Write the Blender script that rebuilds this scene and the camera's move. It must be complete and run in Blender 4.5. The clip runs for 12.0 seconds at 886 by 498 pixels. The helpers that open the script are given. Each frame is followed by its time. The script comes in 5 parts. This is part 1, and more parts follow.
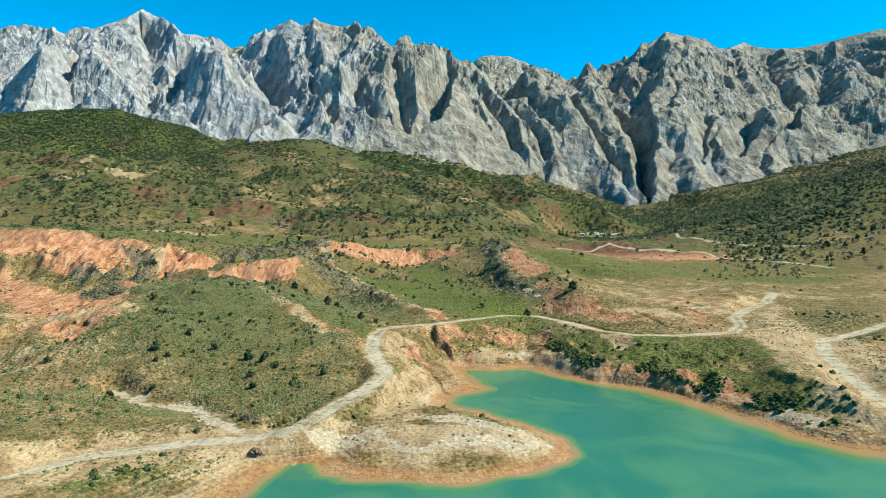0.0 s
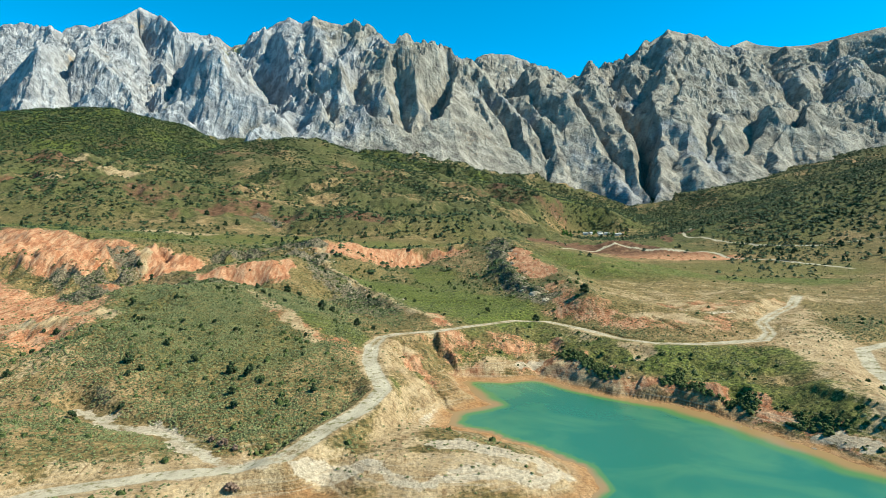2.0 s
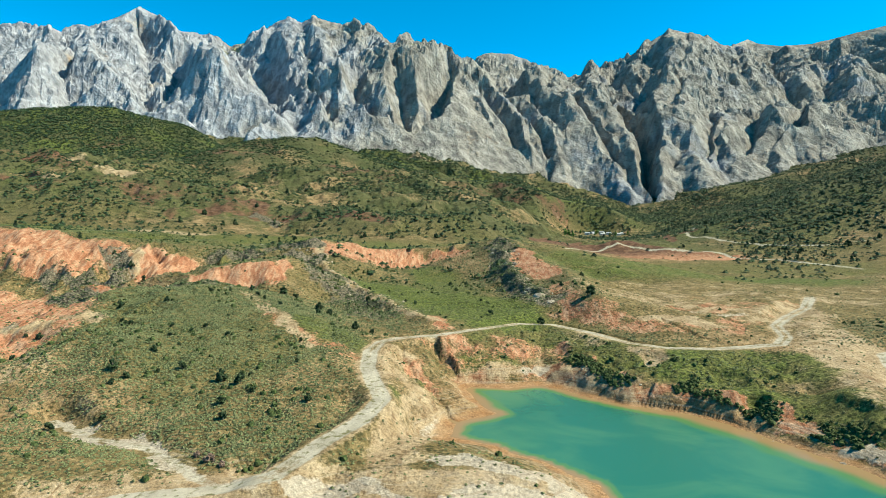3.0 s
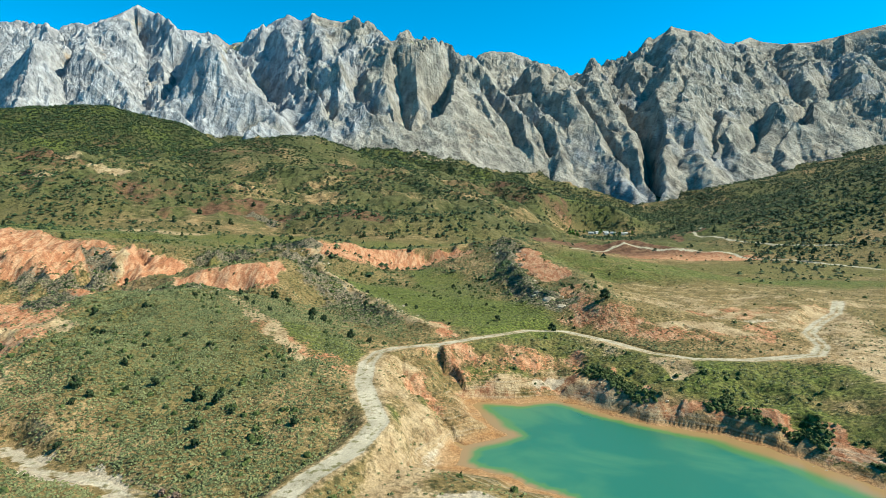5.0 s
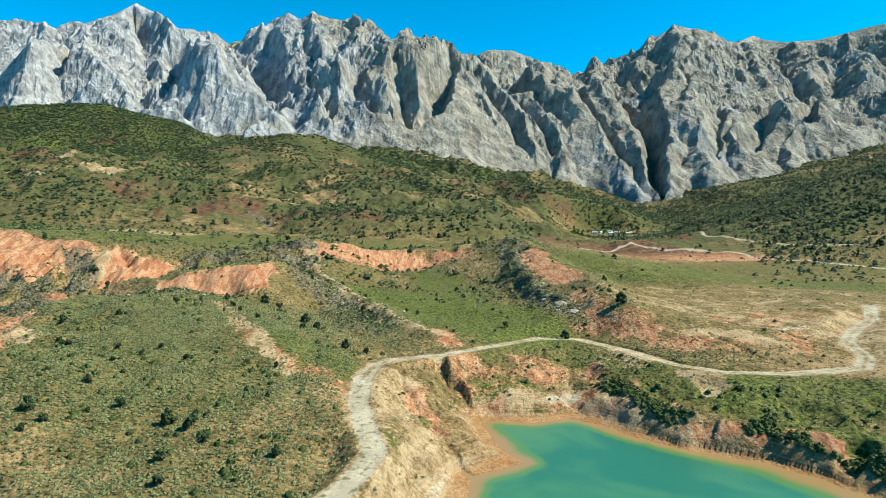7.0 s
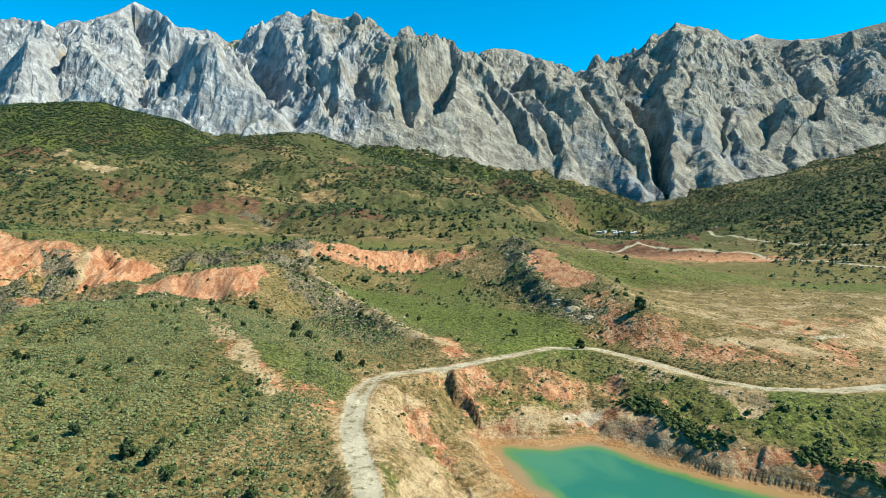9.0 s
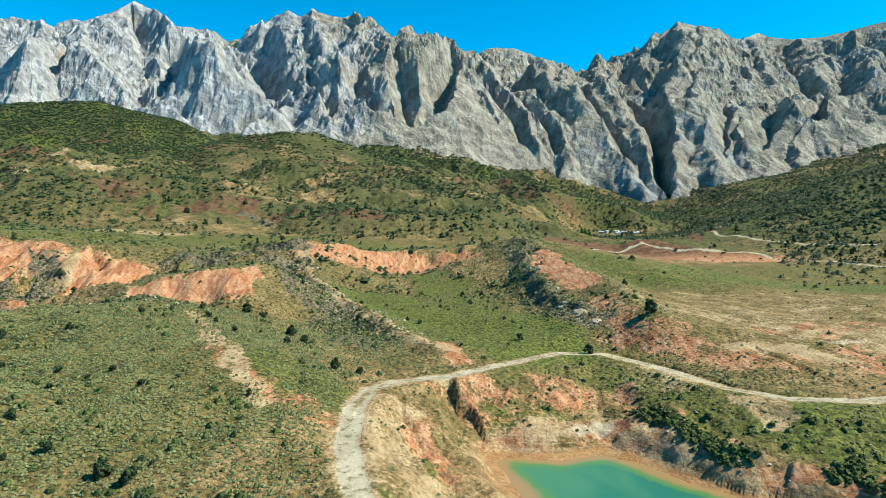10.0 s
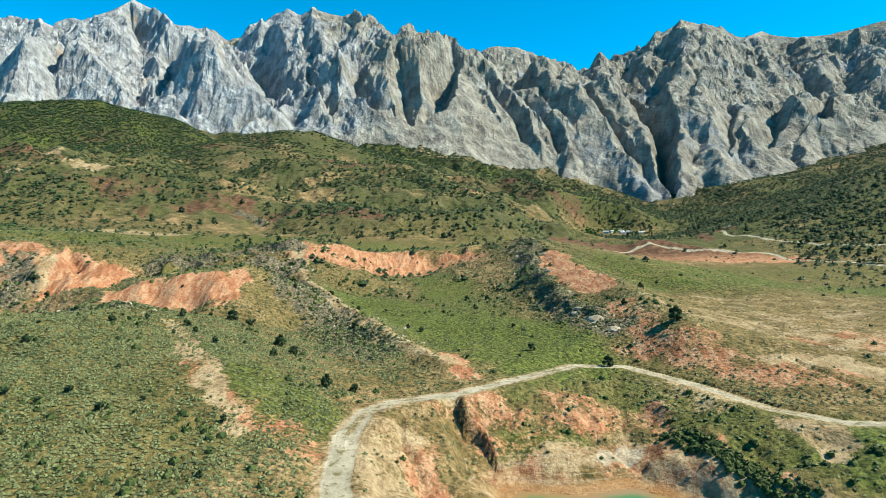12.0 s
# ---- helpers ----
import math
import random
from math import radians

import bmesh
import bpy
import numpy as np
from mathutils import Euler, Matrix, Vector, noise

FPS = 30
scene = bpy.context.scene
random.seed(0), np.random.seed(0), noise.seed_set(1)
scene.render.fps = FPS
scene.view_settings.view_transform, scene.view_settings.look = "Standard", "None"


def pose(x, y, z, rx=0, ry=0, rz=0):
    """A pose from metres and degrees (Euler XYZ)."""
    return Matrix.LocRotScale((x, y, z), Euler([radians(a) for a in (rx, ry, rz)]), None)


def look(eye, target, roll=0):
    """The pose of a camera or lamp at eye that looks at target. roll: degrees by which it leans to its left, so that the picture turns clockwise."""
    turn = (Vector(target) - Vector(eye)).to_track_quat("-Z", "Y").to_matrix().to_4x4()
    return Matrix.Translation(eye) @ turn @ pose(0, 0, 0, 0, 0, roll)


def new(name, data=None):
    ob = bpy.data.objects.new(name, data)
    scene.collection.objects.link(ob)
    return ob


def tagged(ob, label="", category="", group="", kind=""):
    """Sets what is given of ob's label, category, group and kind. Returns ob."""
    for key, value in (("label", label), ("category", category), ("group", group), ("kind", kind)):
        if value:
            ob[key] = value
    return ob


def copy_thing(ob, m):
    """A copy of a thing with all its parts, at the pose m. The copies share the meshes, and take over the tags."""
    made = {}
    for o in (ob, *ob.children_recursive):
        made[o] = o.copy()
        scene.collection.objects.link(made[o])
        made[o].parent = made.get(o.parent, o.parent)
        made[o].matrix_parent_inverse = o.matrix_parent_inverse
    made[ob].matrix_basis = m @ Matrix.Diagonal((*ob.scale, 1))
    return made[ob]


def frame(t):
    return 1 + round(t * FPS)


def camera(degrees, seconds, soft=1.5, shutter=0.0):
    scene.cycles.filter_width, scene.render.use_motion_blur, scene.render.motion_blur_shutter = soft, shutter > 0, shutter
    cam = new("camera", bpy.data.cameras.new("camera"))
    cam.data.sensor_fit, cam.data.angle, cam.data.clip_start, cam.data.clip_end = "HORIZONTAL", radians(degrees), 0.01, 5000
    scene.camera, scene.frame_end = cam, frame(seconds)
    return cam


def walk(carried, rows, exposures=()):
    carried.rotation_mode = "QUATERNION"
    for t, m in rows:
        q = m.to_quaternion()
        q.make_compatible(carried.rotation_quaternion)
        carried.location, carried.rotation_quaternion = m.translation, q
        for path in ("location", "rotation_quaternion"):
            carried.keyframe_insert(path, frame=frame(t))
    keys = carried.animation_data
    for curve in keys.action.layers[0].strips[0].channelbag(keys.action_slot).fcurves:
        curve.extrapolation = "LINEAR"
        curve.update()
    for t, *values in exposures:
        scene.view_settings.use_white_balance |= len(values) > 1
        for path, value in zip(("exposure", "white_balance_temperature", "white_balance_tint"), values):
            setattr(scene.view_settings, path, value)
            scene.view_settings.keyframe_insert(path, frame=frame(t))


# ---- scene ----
# Camera: a drone flying level over the reservoir towards the range, 10 m/s.
cam = camera(72, 12.0, soft=0.6)
FLIGHT = [
    (0.0, 0.00, 0.00, 88.692, 0.000, 0.000), (1.0, -0.60, 10.30, 88.674, 0.024, 0.011),
    (2.0, -1.19, 20.54, 88.657, 0.048, 0.026), (3.0, -1.78, 30.73, 88.642, 0.072, 0.044),
    (4.0, -2.36, 40.86, 88.628, 0.096, 0.066), (5.0, -2.93, 50.94, 88.616, 0.120, 0.093),
    (6.0, -3.49, 60.97, 88.606, 0.144, 0.123), (7.0, -4.04, 70.94, 88.598, 0.168, 0.157),
    (8.0, -4.59, 80.86, 88.591, 0.192, 0.195), (9.0, -5.13, 90.73, 88.585, 0.216, 0.237),
    (10.0, -5.66, 100.54, 88.581, 0.240, 0.282), (11.0, -6.18, 110.30, 88.579, 0.264, 0.332),
    (12.0, -6.70, 120.00, 88.579, 0.288, 0.385),
]
ALTITUDE = 54.5
walk(cam, [(t, pose(x, y, ALTITUDE, tilt, lean, turn)) for t, x, y, tilt, lean, turn in FLIGHT],
     exposures=((0.0, 1.2, 6500, -2), (12.0, 1.25, 6500, -2)))

# World and sun: clear morning, sun from the side, 47 degrees high.
SUN_HEIGHT, SUN_SIDE = radians(47), radians(95)   # the side is counted clockwise from the line of flight
world = bpy.data.worlds.new("clear_sky")
scene.world = world
world.use_nodes = True
wn, wl = world.node_tree.nodes, world.node_tree.links
wn.clear()
w_sky = wn.new("ShaderNodeTexSky")
w_sky.sky_type = "NISHITA"
w_sky.sun_disc = False
w_sky.sun_elevation, w_sky.sun_rotation = SUN_HEIGHT, SUN_SIDE
w_sky.altitude, w_sky.air_density, w_sky.dust_density, w_sky.ozone_density = 4000, 0.7, 0.0, 3.0
w_hue = wn.new("ShaderNodeHueSaturation")
w_hue.inputs["Saturation"].default_value = 1.5
w_hue.inputs["Hue"].default_value = 0.478
w_bg = wn.new("ShaderNodeBackground")
w_bg.inputs["Strength"].default_value = 0.15
w_out = wn.new("ShaderNodeOutputWorld")
wl.new(w_sky.outputs[0], w_hue.inputs["Color"])
wl.new(w_hue.outputs[0], w_bg.inputs["Color"])
wl.new(w_bg.outputs[0], w_out.inputs["Surface"])
sun = new("sun", bpy.data.lights.new("sun", "SUN"))
sun.data.energy, sun.data.angle, sun.data.color = 5.0, radians(0.5), (0.98, 0.925, 0.785)
sun_from = Vector((math.sin(SUN_SIDE) * math.cos(SUN_HEIGHT), math.cos(SUN_SIDE) * math.cos(SUN_HEIGHT), math.sin(SUN_HEIGHT)))
sun.matrix_world = look(sun_from * 1000, (0, 0, 0))


# ---------------------------------------------------------------- materials
def node_mat(name):
    m = bpy.data.materials.new(name)
    m.use_nodes = True
    nt = m.node_tree
    nt.nodes.clear()
    out = nt.nodes.new("ShaderNodeOutputMaterial")
    b = nt.nodes.new("ShaderNodeBsdfPrincipled")
    nt.links.new(b.outputs[0], out.inputs["Surface"])
    return m, nt, b


def plug(nt, socket, value):
    if isinstance(value, bpy.types.NodeSocket):
        nt.links.new(value, socket)
    elif isinstance(value, (tuple, list)) and len(value) == 3 and socket.type == "RGBA":
        socket.default_value = (*value, 1)
    else:
        socket.default_value = value


def coords(nt):
    return nt.nodes.new("ShaderNodeTexCoord").outputs["Object"]


def noise_tex(nt, vec, scale, detail=4.0, rough=0.55, stretch=None, warp=0.0):
    if stretch:
        mp = nt.nodes.new("ShaderNodeMapping")
        mp.inputs["Scale"].default_value = stretch
        nt.links.new(vec, mp.inputs["Vector"])
        vec = mp.outputs[0]
    n = nt.nodes.new("ShaderNodeTexNoise")
    nt.links.new(vec, n.inputs["Vector"])
    n.inputs["Scale"].default_value, n.inputs["Detail"].default_value = scale, detail
    n.inputs["Roughness"].default_value, n.inputs["Distortion"].default_value = rough, warp
    return n.outputs["Fac"]


def band(nt, value, lo, hi, a=0.0, b=1.0):
    n = nt.nodes.new("ShaderNodeMapRange")
    n.interpolation_type = "SMOOTHSTEP"
    plug(nt, n.inputs["Value"], value)
    for key, v in (("From Min", lo), ("From Max", hi), ("To Min", a), ("To Max", b)):
        n.inputs[key].default_value = v
    return n.outputs[0]


def calc(nt, op, a, b=0.0, clamp=False):
    n = nt.nodes.new("ShaderNodeMath")
    n.operation, n.use_clamp = op, clamp
    plug(nt, n.inputs[0], a)
    plug(nt, n.inputs[1], b)
    return n.outputs[0]


def blend(nt, fac, a, b, mode="MIX"):
    n = nt.nodes.new("ShaderNodeMix")
    n.data_type, n.blend_type = "RGBA", mode
    plug(nt, n.inputs["Factor"], fac)
    plug(nt, n.inputs["A"], a)
    plug(nt, n.inputs["B"], b)
    return n.outputs["Result"]


def attr(nt, name):
    n = nt.nodes.new("ShaderNodeAttribute")
    n.attribute_name = name
    return n.outputs["Fac"]


def bump(nt, height, strength, distance, base=None):
    n = nt.nodes.new("ShaderNodeBump")
    n.inputs["Strength"].default_value, n.inputs["Distance"].default_value = strength, distance
    nt.links.new(height, n.inputs["Height"])
    if base is not None:
        nt.links.new(base, n.inputs["Normal"])
    return n.outputs[0]


def ground_material():
    m, nt, b = node_mat("hillside_ground")
    p = coords(nt)
    big = noise_tex(nt, p, 0.02, 5)
    mid = noise_tex(nt, p, 0.16, 5)
    fine = noise_tex(nt, p, 1.1, 4, 0.65)
    grit = noise_tex(nt, p, 5.0, 3, 0.7)
    # steppe: sage grass over dusty soil
    grass = blend(nt, band(nt, mid, 0.35, 0.65), (0.135, 0.122, 0.045), (0.24, 0.20, 0.082))
    grass = blend(nt, band(nt, big, 0.4, 0.62), grass, (0.25, 0.20, 0.088))
    lush = blend(nt, band(nt, fine, 0.4, 0.6), (0.098, 0.138, 0.032), (0.205, 0.228, 0.06))
    grass = blend(nt, calc(nt, "MULTIPLY", attr(nt, "wild"), 0.75), grass, blend(nt, band(nt, big, 0.4, 0.6), (0.085, 0.112, 0.044), (0.170, 0.170, 0.080)))
    grass = blend(nt, attr(nt, "lush"), grass, lush)
    soil = blend(nt, band(nt, mid, 0.35, 0.65), (0.33, 0.205, 0.105), (0.47, 0.325, 0.185))
    sand = blend(nt, band(nt, mid, 0.3, 0.7), (0.41, 0.285, 0.17), (0.60, 0.46, 0.305))
    red = blend(nt, band(nt, mid, 0.3, 0.7), (0.42, 0.168, 0.092), (0.60, 0.285, 0.170))
    rill = noise_tex(nt, p, 0.55, 5, 0.62, stretch=(1.0, 0.25, 0.25), warp=0.5)
    red = blend(nt, band(nt, rill, 0.42, 0.66), red, (0.67, 0.41, 0.27))
    red = blend(nt, band(nt, rill, 0.45, 0.33), red, (0.34, 0.15, 0.08))
    red = blend(nt, band(nt, attr(nt, "wild"), 0.15, 0.5), red, blend(nt, band(nt, mid, 0.4, 0.6), (0.135, 0.068, 0.045), (0.23, 0.128, 0.08)))
    sand = blend(nt, band(nt, rill, 0.46, 0.34), sand, (0.33, 0.22, 0.13))
    rock = blend(nt, band(nt, fine, 0.36, 0.68), (0.095, 0.085, 0.058), (0.33, 0.275, 0.21))
    mud = blend(nt, band(nt, mid, 0.3, 0.7), (0.41, 0.215, 0.10), (0.52, 0.325, 0.185))
    road = blend(nt, band(nt, mid, 0.3, 0.7), (0.46, 0.41, 0.335), (0.66, 0.595, 0.50))

    def patchy(name, soft=0.22):
        edge = calc(nt, "ADD", attr(nt, name), calc(nt, "MULTIPLY", calc(nt, "SUBTRACT", calc(nt, "ADD", calc(nt, "MULTIPLY", fine, 0.6), calc(nt, "MULTIPLY", mid, 0.4)), 0.5), 1.6))
        return band(nt, edge, 0.5 - soft, 0.5 + soft)
    spots = nt.nodes.new("ShaderNodeTexVoronoi")
    spots.inputs["Scale"].default_value = 0.62
    nt.links.new(p, spots.inputs["Vector"])
    spread = calc(nt, "ADD", spots.outputs["Distance"], calc(nt, "MULTIPLY", grit, 0.5))
    dot = band(nt, spread, 0.80, 0.45)
    patch = blend(nt, band(nt, mid, 0.35, 0.65), (0.24, 0.175, 0.078), (0.33, 0.245, 0.115))
    grass = blend(nt, dot, blend(nt, calc(nt, "SUBTRACT", 0.9, calc(nt, "ADD", attr(nt, "wild"), attr(nt, "lush")), True), grass, patch), blend(nt, 0.6, grass, (0.062, 0.066, 0.028)))
    clump = nt.nodes.new("ShaderNodeTexVoronoi")
    clump.inputs["Scale"].default_value = 0.16
    nt.links.new(p, clump.inputs["Vector"])
    tussock = band(nt, calc(nt, "ADD", clump.outputs["Distance"], calc(nt, "MULTIPLY", mid, 0.7)), 0.76, 0.60)
    grass = blend(nt, calc(nt, "MULTIPLY", calc(nt, "MULTIPLY", tussock, attr(nt, "wild")), 0.85), grass, (0.028, 0.038, 0.014))
    grass = blend(nt, calc(nt, "MULTIPLY", band(nt, big, 0.42, 0.6), attr(nt, "wild")), grass, (0.125, 0.128, 0.055))
    col = blend(nt, patchy("bare", 0.16), grass, soil)
    col = blend(nt, patchy("red", 0.15), col, red)
    col = blend(nt, patchy("sand", 0.2), col, sand)
    col = blend(nt, patchy("rock", 0.12), col, rock)
    col = blend(nt, patchy("salt", 0.2), col, blend(nt, mid, (0.48, 0.40, 0.32), (0.72, 0.62, 0.51)))
    col = blend(nt, attr(nt, "mud"), col, mud)
    # lines left by the falling water, up to six metres above it
    tide = noise_tex(nt, p, 1.0, 4, 0.7, stretch=(0.05, 0.05, 2.4))
    height = nt.nodes.new("ShaderNodeSeparateXYZ")
    nt.links.new(p, height.inputs[0])
    shore = calc(nt, "MULTIPLY", band(nt, height.outputs["Z"], 7.0, 4.0), band(nt, height.outputs["Z"], 0.3, 1.2))
    line = calc(nt, "MULTIPLY", calc(nt, "MULTIPLY", shore, 0.6), band(nt, tide, 0.5, 0.4))
    col = blend(nt, line, col, blend(nt, 1.0, col, (0.76, 0.68, 0.62), "MULTIPLY"))
    line = calc(nt, "MULTIPLY", shore, band(nt, tide, 0.52, 0.62))
    col = blend(nt, calc(nt, "MULTIPLY", line, 0.5), col, (0.55, 0.45, 0.35))
    streak = noise_tex(nt, p, 0.5, 4, 0.6)
    road = blend(nt, band(nt, streak, 0.52, 0.68), road, (0.22, 0.20, 0.10))
    col = blend(nt, patchy("road", 0.25), col, road)
    speck = calc(nt, "ADD", 0.5, calc(nt, "MULTIPLY", calc(nt, "SUBTRACT", calc(nt, "ADD", calc(nt, "MULTIPLY", grit, 0.5), calc(nt, "MULTIPLY", fine, 0.5)), 0.5), calc(nt, "SUBTRACT", 1.0, calc(nt, "MULTIPLY", attr(nt, "road"), 0.75))))
    col = blend(nt, 1.0, col, blend(nt, band(nt, speck, 0.3, 0.7), (0.235, 0.225, 0.208), (0.715, 0.68, 0.61)), "MULTIPLY")
    plug(nt, b.inputs["Base Color"], col)
    b.inputs["Roughness"].default_value = 0.95
    b.inputs["Specular IOR Level"].default_value = 0.12
    n1 = bump(nt, calc(nt, "MULTIPLY", fine, calc(nt, "SUBTRACT", 1.0, calc(nt, "MULTIPLY", attr(nt, "road"), 0.85))), 0.9, 0.5)
    tuft = calc(nt, "MULTIPLY", dot, calc(nt, "SUBTRACT", 1.0, calc(nt, "ADD", calc(nt, "ADD", attr(nt, "road"), attr(nt, "mud")), calc(nt, "ADD", attr(nt, "sand"), attr(nt, "red"))), True))
    n2 = bump(nt, tuft, 0.9, 0.45, n1)
    plug(nt, b.inputs["Normal"], bump(nt, grit, 0.7, 0.1, n2))
    return m


def tilted(nt, vec, turn, scale):
    """Coordinates turned by degrees and then stretched."""
    mp = nt.nodes.new("ShaderNodeMapping")
    mp.vector_type = "TEXTURE"
    mp.inputs["Rotation"].default_value = [radians(v) for v in turn]
    mp.inputs["Scale"].default_value = scale
    nt.links.new(vec, mp.inputs["Vector"])
    return mp.outputs[0]


def rock_material():
    m, nt, b = node_mat("limestone")
    p = coords(nt)
    big = noise_tex(nt, p, 0.005, 5, 0.6)
    blotch = noise_tex(nt, p, 0.022, 6, 0.65, warp=0.3)
    # beds that dip to one side, seen as fine parallel lines on the faces
    dip = tilted(nt, p, (0, 38, 12), (9.0, 9.0, 1.0))
    beds_ = noise_tex(nt, dip, 0.11, 4, 0.6, warp=0.25)
    thin = noise_tex(nt, dip, 0.33, 3, 0.6, warp=0.2)
    streak = noise_tex(nt, tilted(nt, p, (0, 0, 0), (1.0, 3.0, 3.0)), 0.06, 6, 0.66, warp=0.5)
    cracks = noise_tex(nt, p, 0.09, 6, 0.7)
    cool = blend(nt, band(nt, blotch, 0.35, 0.65), (0.18, 0.18, 0.19), (0.355, 0.35, 0.358))
    warm = blend(nt, band(nt, blotch, 0.35, 0.65), (0.185, 0.165, 0.142), (0.345, 0.312, 0.268))
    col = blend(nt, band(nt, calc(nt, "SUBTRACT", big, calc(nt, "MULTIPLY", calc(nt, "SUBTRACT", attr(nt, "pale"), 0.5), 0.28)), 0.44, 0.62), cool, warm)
    col = blend(nt, band(nt, calc(nt, "ADD", big, calc(nt, "MULTIPLY", calc(nt, "SUBTRACT", cracks, 0.5), 0.5)), 0.64, 0.76), col, (0.28, 0.205, 0.145))
    # Streaks, bed lines and cracks: colour goes darker where their bump is low.
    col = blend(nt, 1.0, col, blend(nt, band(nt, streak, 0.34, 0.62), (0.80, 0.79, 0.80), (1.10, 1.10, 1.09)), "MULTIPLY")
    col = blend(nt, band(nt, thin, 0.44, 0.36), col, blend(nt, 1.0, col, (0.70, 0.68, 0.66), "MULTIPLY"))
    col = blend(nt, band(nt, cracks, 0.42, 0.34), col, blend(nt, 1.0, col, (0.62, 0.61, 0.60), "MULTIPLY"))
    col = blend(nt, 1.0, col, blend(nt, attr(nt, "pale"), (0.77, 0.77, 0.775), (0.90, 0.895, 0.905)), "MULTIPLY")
    green = calc(nt, "ADD", attr(nt, "meadow"), calc(nt, "MULTIPLY", calc(nt, "SUBTRACT", cracks, 0.5), 1.3))
    col = blend(nt, band(nt, green, 0.38, 0.60), col, blend(nt, band(nt, blotch, 0.4, 0.6), (0.115, 0.125, 0.055), (0.31, 0.265, 0.165)))
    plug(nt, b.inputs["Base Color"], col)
    b.inputs["Roughness"].default_value = 0.9
    b.inputs["Specular IOR Level"].default_value = 0.12
    n1 = bump(nt, beds_, 0.6, 5.0)
    n2 = bump(nt, streak, 0.6, 5.0, n1)
    n3 = bump(nt, thin, 0.4, 2.0, n2)
    plug(nt, b.inputs["Normal"], bump(nt, cracks, 0.9, 8.0, n3))
    return m


def water_material():
    m, nt, b = node_mat("turbid_water")
    p = coords(nt)
    drift = noise_tex(nt, p, 0.035, 4, 0.5, warp=0.8)
    deep = blend(nt, band(nt, drift, 0.4, 0.66), (0.020, 0.096, 0.062), (0.042, 0.125, 0.066))
    shoal = attr(nt, "shoal")
    col = blend(nt, band(nt, shoal, 0.12, 0.45), deep, (0.058, 0.13, 0.044))
    col = blend(nt, band(nt, shoal, 0.5, 0.95), col, (0.20, 0.125, 0.058))
    plug(nt, b.inputs["Base Color"], col)
    b.inputs["Roughness"].default_value = 0.22
    b.inputs["IOR"].default_value = 1.33
    b.inputs["Specular IOR Level"].default_value = 0.3
    plug(nt, b.inputs["Normal"], bump(nt, noise_tex(nt, p, 1.5, 3), 0.15, 0.05))
    return m


GROUND, ROCK, WATER = ground_material(), rock_material(), water_material()


# ---------------------------------------------------------------- relief
def lattice(ix, iy, seed):
    n = (ix * 374761393 + iy * 668265263 + seed * 982451653) & 0x7FFFFFFF
    n = ((n ^ (n >> 13)) * 1274126177) & 0x7FFFFFFF
    return ((n ^ (n >> 16)) & 0xFFFF) / 65535.0


def grain(x, y, size, seed=0):
    """Smooth noise from -1 to 1 with features of about that size in metres."""
    u, v = x / size, y / size
    i, j = np.floor(u).astype(np.int64), np.floor(v).astype(np.int64)
    a, b = u - i, v - j
    a, b = a * a * (3 - 2 * a), b * b * (3 - 2 * b)
    top = lattice(i, j, seed) * (1 - a) + lattice(i + 1, j, seed) * a
    low = lattice(i, j + 1, seed) * (1 - a) + lattice(i + 1, j + 1, seed) * a
    return (top * (1 - b) + low * b) * 2 - 1


def fractal(x, y, size, octaves=4, gain=0.5, seed=0):
    total, amp = 0.0, 1.0
    for k in range(octaves):
        total = total + amp * grain(x * 0.8 + y * 0.6, y * 0.8 - x * 0.6, size, seed + k)
        x, y, size, amp = x * 0.8 - y * 0.6 + 37.0, y * 0.8 + x * 0.6 - 11.0, size / 2.03, amp * gain
    return total


def creased(x, y, size, octaves=4, gain=0.5, seed=0):
    """Noise with sharp crests, 0 to about 1.5."""
    total, amp = 0.0, 1.0
    for k in range(octaves):
        total = total + amp * (1 - np.abs(grain(x, y, size, seed + k)) * 1.6)
        x, y, size, amp = x * 0.8 - y * 0.6 + 19.0, y * 0.8 + x * 0.6 + 7.0, size / 2.07, amp * gain
    return total


def facets(x, y, size, octaves=3, gain=0.5, seed=0):
    """Noise of flat triangular faces with sharp edges, about -1 to 1."""
    total, amp = 0.0, 1.0
    for k in range(octaves):
        u, v = (x + 0.5 * y) / size, y * 0.87 / size
        i, j = np.floor(u).astype(np.int64), np.floor(v).astype(np.int64)
        a, b = u - i, v - j
        c00, c10, c01, c11 = (lattice(i + p, j + q, seed + k) for p, q in ((0, 0), (1, 0), (0, 1), (1, 1)))
        total = total + amp * (np.where(a > b, c00 + (c10 - c00) * a + (c11 - c10) * b, c00 + (c11 - c01) * a + (c01 - c00) * b) * 2 - 1)
        x, y, size, amp = x * 0.75 - y * 0.66 + 23.0, y * 0.75 + x * 0.66 - 17.0, size / 2.2, amp * gain
    return total


def smooth(lo, hi, v):
    k = np.clip((v - lo) / (hi - lo), 0, 1)
    return k * k * (3 - 2 * k)


def nearest_on(x, y, line):
    """Distance to a line of (x, y, z), its height there, and the side (+1 left of its course)."""
    best = np.full(x.shape, 1e9)
    height, side = np.zeros(x.shape), np.ones(x.shape)
    for (ax, ay, az), (bx, by, bz) in zip(line[:-1], line[1:]):
        ex, ey = bx - ax, by - ay
        k = np.clip(((x - ax) * ex + (y - ay) * ey) / (ex * ex + ey * ey), 0, 1)
        d = np.hypot(x - ax - k * ex, y - ay - k * ey)
        near = d < best
        best = np.where(near, d, best)
        height = np.where(near, az + k * (bz - az), height)
        side = np.where(near, np.sign(ex * (y - ay) - ey * (x - ax) + 1e-9), side)
    return best, height, side


